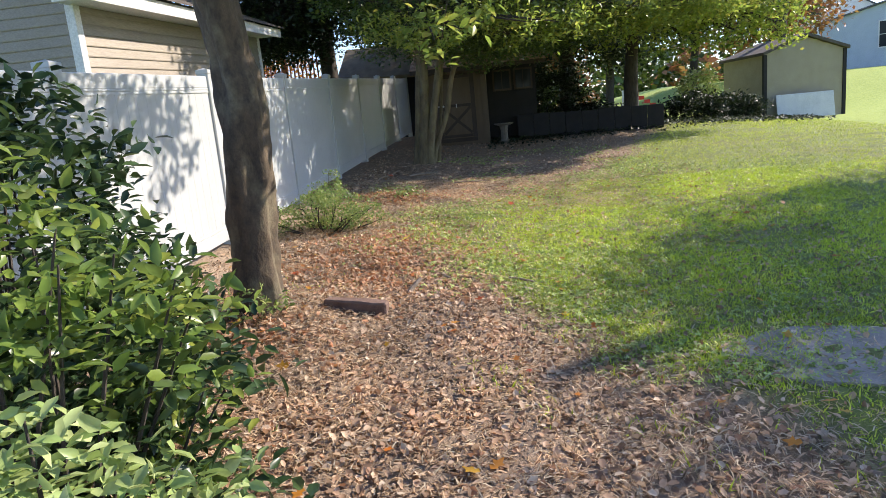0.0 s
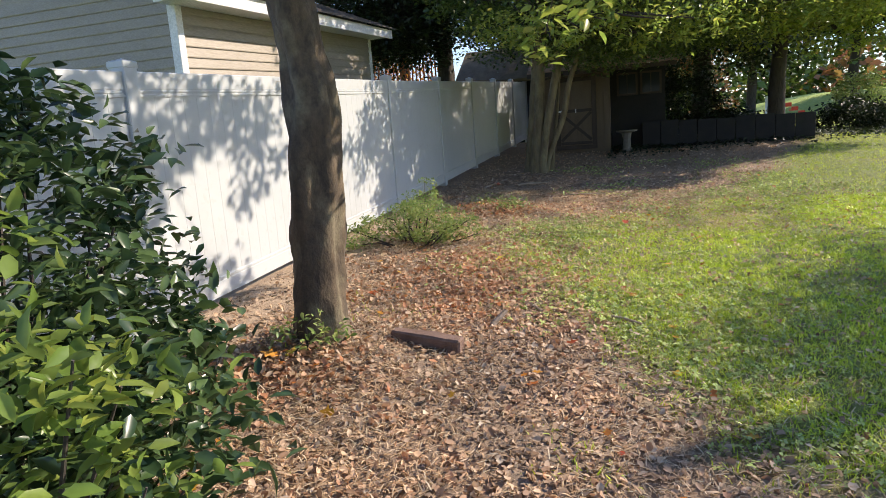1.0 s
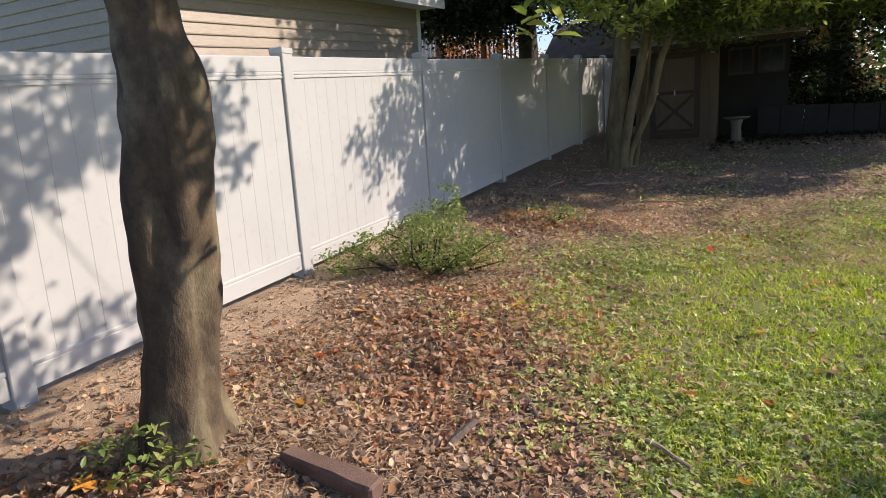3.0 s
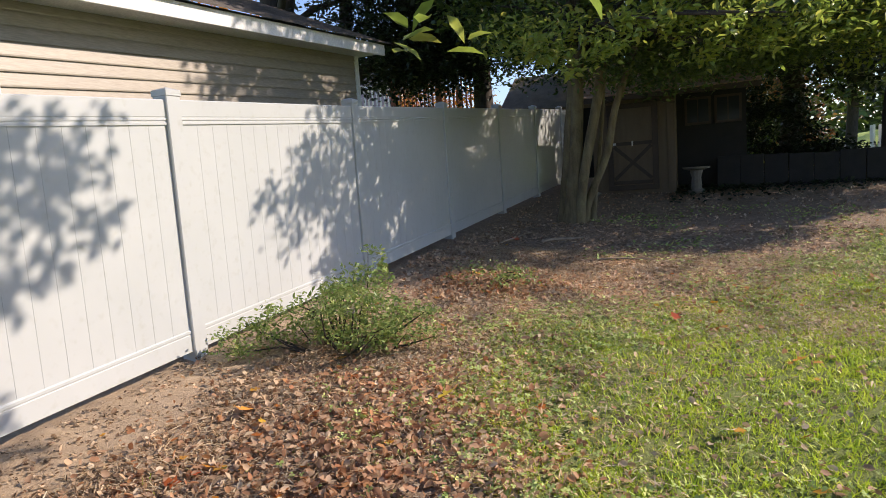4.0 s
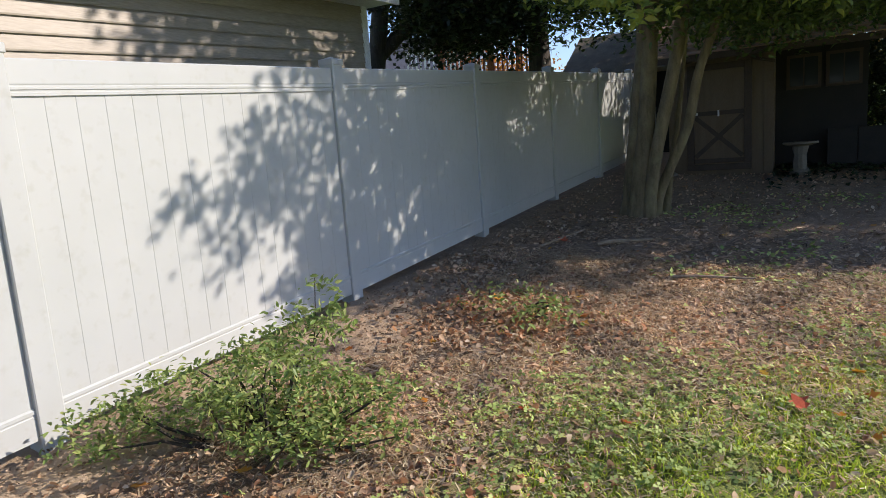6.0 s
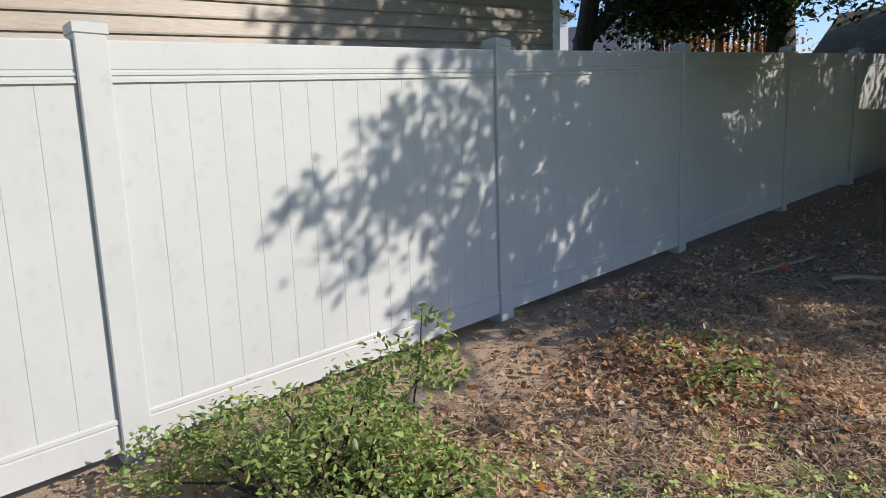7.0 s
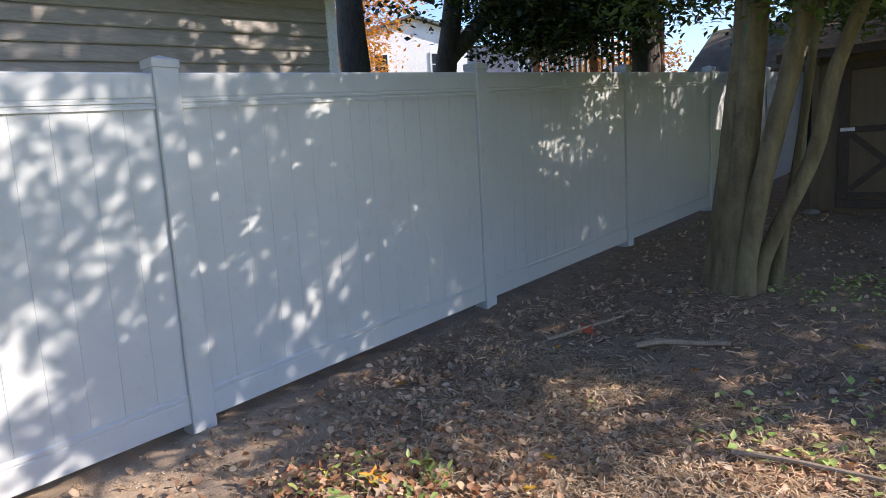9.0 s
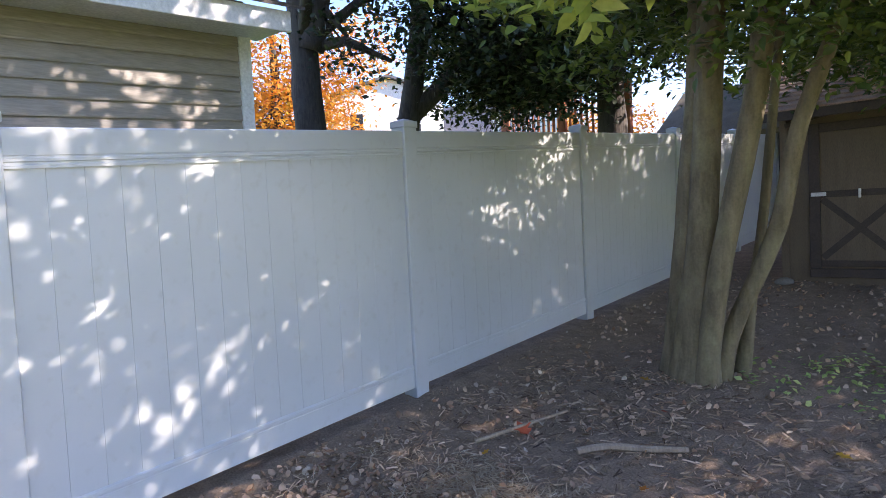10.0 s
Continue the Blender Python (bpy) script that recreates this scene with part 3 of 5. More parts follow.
part("soffit", sheared_box(-3.76, -3.36, HY0 - 0.25, HY1 + 0.12, EAVE, EAVE + 0.03), TRIM, house)
part("fascia", sheared_box(-3.37, -3.34, HY0 - 0.25, HY1 + 0.12, EAVE - 0.03, EAVE + 0.11, 0.004), TRIM, house)
rs = 0.42
for k in range(26):
    bm = bmesh.new()
    x0, x1 = -3.28 - 0.15 * k, -3.28 - 0.15 * (k + 1) - 0.03
    z0 = EAVE + 0.125 + rs * 0.15 * k
    y0, y1 = HY0 - 0.3, HY1 + 0.2
    q = [(x0, y0, z0 + 0.012), (x0, y1, z0 + 0.012), (x1, y1, z0 + rs * 0.18), (x1, y0, z0 + rs * 0.18)]
    q2 = [(x, y, z - 0.02) for x, y, z in q]
    vs = [bm.verts.new((x - HO.x, y - HO.y, hz(y, z))) for x, y, z in q + q2]
    for f in ((0, 1, 2, 3), (7, 6, 5, 4), (0, 4, 5, 1), (1, 5, 6, 2), (2, 6, 7, 3), (3, 7, 4, 0)):
        bm.faces.new([vs[i] for i in f])
    part("shingle", bm, SHINGLE, house)
bm = bmesh.new()
gv = [bm.verts.new((x - HO.x, HY0 - HO.y + d, hz(HY0, z))) for d in (0.0, 0.1) for x, z in ((HX, EAVE), (-10.7, EAVE), (-7.2, EAVE + 1.5))]
for f in ((0, 1, 2), (5, 4, 3), (0, 3, 4, 1), (1, 4, 5, 2), (2, 5, 3, 0)):
    bm.faces.new([gv[i] for i in f])
part("gable", bm, SIDING, house)
bm = bmesh.new()
for y, s in ((HY1, 1),):
    vs = [bm.verts.new((x - HO.x, y - HO.y + d, hz(y, z))) for d in (-0.1, -0.03) for x, z in ((HX, EAVE), (-10.7, EAVE), (-7.2, EAVE + 1.5))]
    for f in ((0, 1, 2), (5, 4, 3), (0, 3, 4, 1), (1, 4, 5, 2), (2, 5, 3, 0)):
        bm.faces.new([vs[i] for i in f])
part("gable", bm, SIDING, house)

# ---- garden shed ----
SY, SX0, SX1 = 17.4, -1.55, 0.0
SZ = 1.12
shed = thing("shed", "tan garden shed with dark brown trim and cross-braced door", "shed", at=(SX0, SY, SZ))


def sb(x0, x1, y0, y1, z0, z1, bevel=0.0):
    return boxed(x0 - SX0, x1 - SX0, y0 - SY, y1 - SY, z0 - SZ, z1 - SZ, bevel)


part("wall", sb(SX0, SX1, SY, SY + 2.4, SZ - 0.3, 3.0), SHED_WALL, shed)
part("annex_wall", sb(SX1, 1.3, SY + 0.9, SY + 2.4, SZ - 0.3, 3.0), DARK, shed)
for x0, x1 in ((SX0 - 0.01, SX0 + 0.07), (SX1 - 0.13, SX1 + 0.012)):
    part("corner_board", sb(x0, x1, SY - 0.022, SY - 0.001, SZ - 0.1, 2.98, 0.003), SHED_WALL, shed)
DX0, DX1, DZ0, DZ1 = -1.27, -0.3, 1.2, 2.79
for x0, x1, z0, z1 in ((DX0, DX0 + 0.11, DZ0 - 0.02, DZ1), (DX1 - 0.11, DX1, DZ0 - 0.02, DZ1), (DX0 + 0.111, DX1 - 0.111, DZ1 - 0.1, DZ1)):
    part("door_casing", sb(x0, x1, SY - 0.04, SY - 0.002, z0, z1, 0.004), SHED_TRIM, shed)
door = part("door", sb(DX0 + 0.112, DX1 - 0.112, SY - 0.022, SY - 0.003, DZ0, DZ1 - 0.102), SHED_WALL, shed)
part("door_rail", sb(DX0 + 0.114, DX1 - 0.114, SY - 0.036, SY - 0.0225, 1.97, 2.04, 0.003), SHED_TRIM, door)
part("door_rail", sb(DX0 + 0.114, DX1 - 0.114, SY - 0.036, SY - 0.0225, 1.2, 1.27, 0.003), SHED_TRIM, door)


def brace(xa, za, xb, zb, w=0.035, d=0.0):
    bm = bmesh.new()
    u = Vector((xb - xa, 0, zb - za)).normalized()
    nrm = Vector((-u.z, 0, u.x)) * w
    A, B = Vector((xa - SX0, 0, za - SZ)), Vector((xb - SX0, 0, zb - SZ))
    fr, bk = -0.034 - d, -0.0225
    vs = [bm.verts.new(Vector((c.x, y, c.z))) for y in (fr, bk) for c in (A - nrm, B - nrm, B + nrm, A + nrm)]
    for f in ((0, 1, 2, 3), (7, 6, 5, 4), (0, 4, 5, 1), (1, 5, 6, 2), (2, 6, 7, 3), (3, 7, 4, 0)):
        bm.faces.new([vs[i] for i in f])
    bmesh.ops.recalc_face_normals(bm, faces=bm.faces)
    return bm


part("door_brace", brace(DX0 + 0.13, 1.3, DX1 - 0.13, 1.95), SHED_TRIM, door)
part("door_brace", brace(DX0 + 0.13, 1.95, DX1 - 0.13, 1.3, d=0.003), SHED_TRIM, door)
part("hinge", sb(DX0 + 0.02, DX0 + 0.17, SY - 0.05, SY - 0.041, 1.985, 2.03, 0.003), METAL, door, "shiny galvanised hinge")
part("latch", sb(-0.8, -0.775, SY - 0.06, SY - 0.037, 1.95, 2.05, 0.003), METAL, door)
part("sill", sb(DX0, DX1, SY - 0.05, SY - 0.002, DZ0 - 0.12, DZ0 - 0.022, 0.004), SHED_TRIM, shed)
for k in range(13):
    y0, z0 = SY - 0.38 + 0.13 * k, 2.93 + 0.065 * k
    bm = sb(SX0 - 0.32, 1.5, y0, y0 + 0.16, z0, z0 + 0.018)
    for v in bm.verts:
        if v.co.y > y0 + 0.1 - SY:
            v.co.z += 0.06
    part("shingle", bm, BROWN_SHINGLE, shed)
part("eave_board", sb(SX0 - 0.32, 1.5, SY - 0.37, SY - 0.345, 2.83, 2.925, 0.003), SHED_TRIM, shed)
for i, x in enumerate((0.16, 0.72)):
    w = part("window", sb(x, x + 0.5, SY + 0.86, SY + 0.897, 2.3, 2.85), SHED_TRIM, shed)
    for j in range(2):
        part("pane", sb(x + 0.05 + 0.21 * j, x + 0.24 + 0.21 * j, SY + 0.85, SY + 0.858, 2.35, 2.8), GLASS, w)

for xa, za, xb, zb in ((-1.5, 2.8, -0.8, 2.955), (-0.8, 2.955, 0.02, 2.72)):
    part("gable_trim", brace(xa, za, xb, zb, 0.025, 0.014), SHED_TRIM, shed)

# dark boarded screen beside the shed
screen = thing("board_screen", "low black boarded screen standing beside the shed", "fence", at=(0.75, 18.0, 1.0))
rng = np.random.default_rng(5)
for i in range(9):
    x = i * 0.42
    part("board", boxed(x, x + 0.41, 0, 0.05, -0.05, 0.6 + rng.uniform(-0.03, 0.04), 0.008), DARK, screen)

# birdbath
bath = thing("birdbath", "weathered concrete birdbath on a square pedestal", "birdbath", at=(0.38, 17.35, gz(0.38, 17.35)))
bm = bmesh.new()
tube(bm, [(0, 0, 0), (0, 0, 0.05), (0, 0, 0.09), (0, 0, 0.3), (0, 0, 0.44)], [0.15, 0.15, 0.1, 0.085, 0.12], 10)
part("pedestal", bm, CONCRETE, bath, smooth=False)
bm = bmesh.new()
tube(bm, [(0, 0, 0.441), (0, 0, 0.47), (0, 0, 0.5)], [0.15, 0.24, 0.25], 18)
part("basin", bm, CONCRETE, bath)

# ---- trees ----


def tree(name, label, at, category="tree"):
    return thing(name, label, category, at=at)


def rel(pts, at):
    return [Vector(p) - Vector(at) for p in pts]


def rel_lobes(lobes, at):
    return [(l[0] - at[0], l[1] - at[1], l[2] - at[2], l[3], l[4], l[5]) for l in lobes]


# tree by the fence
A0 = (-1.42, 5.08, 0.3)
ta = tree("tree", "single grey-brown trunk with knobbly bark growing beside the fence", A0)
pts, rad = smooth_path(rel([(-1.42, 5.06, 0.12), (-1.42, 5.06, 0.36), (-1.425, 5.08, 0.6), (-1.43, 5.12, 1.1), (-1.40, 5.16, 1.7), (-1.43, 5.15, 2.1), (-1.46, 5.12, 2.6), (-1.44, 5.15, 3.4), (-1.3, 5.3, 4.4), (-1.2, 5.5, 5.6)], A0),
                       [0.25, 0.195, 0.165, 0.146, 0.172, 0.146, 0.155, 0.15, 0.11, 0.05], 8)
bm = tube(bmesh.new(), pts, rad, 24, 0.36, 1.0)
part("trunk", bm, BARK, ta, smooth=True)
A_LOBES = [(-0.9, 5.7, 4.7, 1.7, 1.5, 1.1), (1.0, 7.0, 4.4, 0.9, 0.8, 0.6), (-1.9, 4.2, 4.8, 1.4, 1.3, 1.0), (0.3, 5.2, 4.9, 1.4, 1.3, 0.9), (0.6, 4.0, 5.2, 1.5, 1.2, 0.9), (1.6, 5.6, 5.0, 1.2, 1.0, 0.8), (0.4, 6.3, 4.2, 1.0, 0.8, 0.6), (1.6, 6.4, 4.3, 0.9, 0.7, 0.6), (0.9, 7.6, 4.4, 0.7, 0.45, 0.5), (0.1, 7.2, 4.0, 0.6, 0.4, 0.4), (-0.6, 7.1, 3.9, 0.5, 0.35, 0.3), (2.2, 6.6, 4.4, 0.9, 0.7, 0.6), (2.8, 7.0, 4.9, 0.9, 0.7, 0.5), (0.2, 5.0, 4.3, 0.9, 0.7, 0.5), (0.6, 7.0, 4.1, 0.5, 0.5, 0.4), (1.3, 7.5, 4.2, 0.5, 0.4, 0.35), (-0.1, 6.2, 4.2, 0.7, 0.6, 0.4), (1.2, 5.9, 4.3, 0.7, 0.6, 0.4), (1.9, 7.6, 4.4, 0.45, 0.4, 0.35), (1.0, 6.9, 3.9, 0.45, 0.4, 0.3), (0.0, 6.3, 3.6, 0.4, 0.35, 0.25), (2.4, 7.9, 4.6, 0.45, 0.4, 0.35), (2.7, 7.0, 4.1, 0.6, 0.4, 0.3), (2.2, 6.7, 3.95, 0.5, 0.4, 0.3), (3.2, 6.9, 4.2, 0.5, 0.4, 0.3)]
A_SPRIGS = [(-0.05, 6.12, 2.18, 0.16, 0.14, 0.2), (0.1, 6.6, 2.55, 0.4, 0.35, 0.22), (0.5, 6.9, 2.75, 0.4, 0.35, 0.22)]
# Unseen lobes set along sun rays so their shadows dapple the fence.
A_CASTERS = []
for yf, zf, dx, r in ((2.9, 1.3, 3.6, 0.5), (3.5, 1.8, 3.4, 0.5), (4.2, 1.5, 3.8, 0.35), (4.2, 1.0, 3.8, 0.3), (4.15, 0.6, 4.0, 0.25), (4.9, 1.85, 3.6, 0.4), (5.0, 1.3, 3.8, 0.3), (5.55, 1.8, 3.8, 0.36),
                      (6.05, 1.85, 3.7, 0.34), (6.45, 1.75, 3.8, 0.3), (6.4, 1.3, 3.8, 0.22), (5.3, 0.5, 4.2, 0.3), (5.9, 0.42, 4.2, 0.26), (4.7, 0.45, 4.2, 0.3), (6.8, 1.9, 3.8, 0.2), (6.9, 1.45, 3.8, 0.14)):
    k = dx / (math.cos(SUN_AZ) * math.cos(SUN_EL))
    A_CASTERS.append((-2.74 + SUN.x * k, yf + SUN.y * k, zf + SUN.z * k, r, r, r * 0.8))
crown("crown", LEAF_MID, rel_lobes(A_CASTERS, A0), 240, 12, 0.115, 0.075, 14, ta, tv=OVAL_WIDE_V, tf=OVAL_F)
crown("foliage", LEAF_SUNLIT, rel_lobes(A_SPRIGS, A0), 24, 9, 0.11, 0.09, 13, ta, "drooping sprays of leaves coloured sunlit yellow-green")
cr, cc = crown("crown", LEAF_MID, rel_lobes(A_LOBES, A0), 380, 14, 0.12, 0.085, 11, ta, tv=OVAL_WIDE_V, tf=OVAL_F)
# Upper crown added out of view to keep skylight off fence, trunk and bush.
A_SKY_BLOCK = [(-1.5, 4.0, 6.3, 2.1, 2.0, 0.8), (0.3, 3.3, 6.6, 1.8, 1.6, 0.8), (-1.0, 6.0, 6.6, 1.8, 1.6, 0.8), (-2.9, 4.6, 6.3, 1.6, 1.8, 0.8), (-2.4, 2.4, 6.4, 1.8, 1.4, 0.8), (0.6, 5.6, 6.7, 1.5, 1.5, 0.7)]
crown("crown", LEAF_MID, rel_lobes(A_SKY_BLOCK, A0), 420, 15, 0.2, 0.22, 15, ta, tv=OVAL_WIDE_V, tf=OVAL_F)
bm = bmesh.new()
for l in A_SKY_BLOCK:
    a, b = rel([(-1.25, 5.4, 5.0), l[:3]], A0)
    tube(bm, [a, a.lerp(b, 0.5) + Vector((0, 0, 0.1)), b], [0.045, 0.03, 0.012], 7)
for a, b, r in [((-1.3, 5.35, 3.6 + 0.05 * (i % 5)), l[:3], 0.009) for i, l in enumerate(A_CASTERS)] + list((((-1.44, 5.15, 3.3), (-0.7, 5.8, 4.6), 0.06), ((-1.4, 5.2, 3.7), (1.1, 7.0, 4.3), 0.05), ((-1.44, 5.15, 3.5), (-2.0, 4.3, 4.8), 0.05), ((-1.3, 5.3, 4.2), (0.4, 5.0, 4.9), 0.05))):
    a, b = rel([a, b], A0)
    tube(bm, [a, a.lerp(b, 0.5) + Vector((0, 0, 0.15)), b], [r, r * 0.7, r * 0.3], 7)
    near = [c for c in cc if (Vector(c) - b).length < 1.6] if r > 0.02 else []
    twigs(bm, b, near, np.random.default_rng(3), 0.01, 4, a)
for x, y, z in ((-0.05, 6.12, 2.2), (0.1, 6.6, 2.6), (0.5, 6.9, 2.75)):
    a, b = rel([(0.3, 6.4, 4.25), (x, y, z)], A0)
    tube(bm, [a, a.lerp(b, 0.5) + Vector((0.06, 0.05, 0)), b], [0.012, 0.008, 0.004], 5)
part("limb", bm, BARK, ta, smooth=True)

# many-stemmed tree
B0 = (-1.15, 13.6, gz(-1.15, 13.6))
tb = tree("tree", "many-stemmed evergreen tree with smooth mossy trunks and dense crown", B0)
for i, (p, r) in enumerate((
        ([(-1.36, 13.62, 0.7), (-1.33, 13.62, 1.0), (-1.25, 13.62, 2.0), (-1.17, 13.65, 3.1), (-1.3, 13.9, 4.6)], [0.19, 0.12, 0.085, 0.075, 0.05]),
        ([(-1.24, 13.52, 0.7), (-1.23, 13.52, 1.0), (-1.15, 13.55, 1.8), (-1.08, 13.6, 3.05), (-0.9, 13.5, 4.9)], [0.19, 0.12, 0.095, 0.09, 0.06]),
        ([(-1.12, 13.46, 0.7), (-1.1, 13.46, 1.0), (-1.01, 13.48, 1.6), (-0.85, 13.5, 2.34), (-0.74, 13.5, 3.0), (-0.5, 13.2, 4.8)], [0.11, 0.075, 0.07, 0.07, 0.066, 0.05]),
        ([(-1.08, 13.6, 0.75), (-1.03, 13.6, 1.0), (-0.94, 13.6, 1.25), (-0.71, 13.6, 1.79), (-0.6, 13.6, 2.31), (-0.47, 13.6, 2.7), (0.2, 13.5, 4.4)], [0.08, 0.058, 0.055, 0.054, 0.052, 0.048, 0.03]),
        ([(-1.0, 13.8, 0.75), (-0.93, 13.82, 1.3), (-0.86, 13.84, 1.8), (-0.8, 13.86, 2.4), (-0.6, 13.9, 4.4)], [0.06, 0.034, 0.032, 0.03, 0.02]))):
    a, b = smooth_path(rel(p, B0), r, 5)
    part("trunk", tube(bmesh.new(), a, b, 14, 0.1, i * 3.1), BARK_GREEN, tb, smooth=True)
B_LOBES = [(-1.0, 13.6, 5.3, 3.0, 2.4, 1.6), (1.7, 13.4, 4.6, 1.4, 0.9, 0.9), (2.2, 14.6, 4.6, 2.0, 1.6, 1.1), (-2.4, 15.4, 5.2, 1.6, 2.4, 1.5), (0.2, 16.0, 5.0, 2.6, 2.4, 1.5), (2.6, 16.6, 4.8, 2.0, 2.0, 1.3),
           (-1.0, 13.6, 3.9, 1.5, 1.3, 0.6), (0.6, 14.6, 3.6, 1.8, 1.4, 0.5), (4.6, 15.9, 4.6, 1.3, 1.1, 0.8), (5.4, 17.2, 4.8, 1.8, 1.8, 1.2), (-0.9, 12.0, 3.7, 1.0, 0.6, 0.5), (0.5, 12.1, 3.75, 1.0, 0.6, 0.5), (1.5, 13.0, 3.7, 0.9, 0.6, 0.5),
           (2.7, 14.1, 3.7, 1.0, 0.8, 0.5), (-2.2, 13.2, 4.0, 0.9, 0.9, 0.6), (1.2, 17.6, 3.9, 1.6, 0.9, 0.5), (-0.6, 12.4, 5.8, 1.5, 1.0, 1.0), (0.4, 12.9, 6.0, 1.6, 1.2, 1.1), (1.7, 13.9, 6.2, 1.6, 1.3, 1.1)]
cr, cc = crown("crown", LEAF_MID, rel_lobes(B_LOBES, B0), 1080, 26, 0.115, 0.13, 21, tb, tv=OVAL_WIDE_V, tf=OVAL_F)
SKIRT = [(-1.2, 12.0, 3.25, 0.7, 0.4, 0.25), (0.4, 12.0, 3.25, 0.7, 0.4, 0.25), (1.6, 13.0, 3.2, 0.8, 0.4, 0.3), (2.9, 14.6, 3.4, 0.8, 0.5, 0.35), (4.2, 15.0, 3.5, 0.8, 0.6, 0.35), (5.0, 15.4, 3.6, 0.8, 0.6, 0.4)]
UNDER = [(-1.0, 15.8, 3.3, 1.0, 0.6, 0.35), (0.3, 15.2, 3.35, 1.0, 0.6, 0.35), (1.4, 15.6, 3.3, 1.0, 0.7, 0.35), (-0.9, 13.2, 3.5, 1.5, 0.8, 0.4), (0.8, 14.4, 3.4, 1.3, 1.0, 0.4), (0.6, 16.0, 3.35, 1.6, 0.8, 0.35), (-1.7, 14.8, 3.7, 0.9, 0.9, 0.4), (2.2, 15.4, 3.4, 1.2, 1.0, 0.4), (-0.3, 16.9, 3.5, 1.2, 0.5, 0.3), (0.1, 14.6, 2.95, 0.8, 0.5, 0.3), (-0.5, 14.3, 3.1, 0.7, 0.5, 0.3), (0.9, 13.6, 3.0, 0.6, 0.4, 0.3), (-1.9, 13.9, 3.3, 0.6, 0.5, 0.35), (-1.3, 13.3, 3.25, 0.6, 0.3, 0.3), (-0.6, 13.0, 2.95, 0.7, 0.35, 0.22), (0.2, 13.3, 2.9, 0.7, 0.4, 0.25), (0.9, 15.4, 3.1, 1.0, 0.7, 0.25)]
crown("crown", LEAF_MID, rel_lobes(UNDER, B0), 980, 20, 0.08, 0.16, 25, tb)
# Unseen top layer, added to block skylight from the ground under the trees.
B_SKY_BLOCK = [(-0.4, 15.6, 7.8, 3.4, 2.6, 0.8), (-2.6, 18.6, 7.4, 2.6, 2.6, 0.8), (1.0, 19.6, 7.2, 2.8, 2.0, 0.8)]
crown("crown", LEAF_MID, rel_lobes(B_SKY_BLOCK, B0), 430, 18, 0.2, 0.4, 24, tb, tv=OVAL_WIDE_V, tf=OVAL_F)
SPRAY = [(-0.6, 11.2, 2.85, 0.45, 0.3, 0.25), (-1.0, 11.5, 3.0, 0.4, 0.3, 0.2), (-0.2, 11.3, 3.0, 0.4, 0.3, 0.2), (1.0, 12.6, 2.85, 0.4, 0.3, 0.2), (0.5, 12.4, 2.95, 0.4, 0.3, 0.2), (0.2, 11.05, 3.02, 0.26, 0.18, 0.12), (0.85, 11.0, 2.95, 0.3, 0.2, 0.14), (1.35, 11.15, 2.92, 0.28, 0.2, 0.14), (0.9, 10.8, 4.22, 0.26, 0.14, 0.08), (1.0, 11.3, 4.15, 0.4, 0.25, 0.2), (1.05, 11.9, 3.8, 0.4, 0.25, 0.16), (0.95, 11.7, 4.3, 0.4, 0.3, 0.25), (0.95, 11.6, 4.5, 0.4, 0.35, 0.3), (0.9, 12.1, 4.9, 0.4, 0.35, 0.3), (0.9, 12.3, 4.2, 0.5, 0.35, 0.3)]
# Same tree as the green crown; these outer leaves carry sunlight in their colour.
crown("foliage", LEAF_SUNLIT, rel_lobes(SPRAY, B0), 150, 13, 0.1, 0.09, 23, tb, "outer sprays of leaves coloured sunlit yellow-green")
crown("foliage", LEAF_SUNLIT, rel_lobes(SKIRT, B0), 300, 16, 0.1, 0.15, 22, tb, "drooping leaves coloured sunlit yellow-green")
bm = bmesh.new()
rng = np.random.default_rng(8)
for l in B_LOBES + SKIRT + UNDER + B_SKY_BLOCK + SPRAY[:8]:
    a, b = rel([(-1.0, 13.6, 3.3), l[:3]], B0)
    tube(bm, [a, a.lerp(b, 0.5) + Vector((0, 0, 0.25)), b], [0.05, 0.028, 0.008], 7)
    near = [c for c in cc if (Vector(c) - b).length < max(l[3:])]
    twigs(bm, b, near, rng, 0.008, 4, a)
part("limb", bm, BARK_DARK, tb, smooth=True)


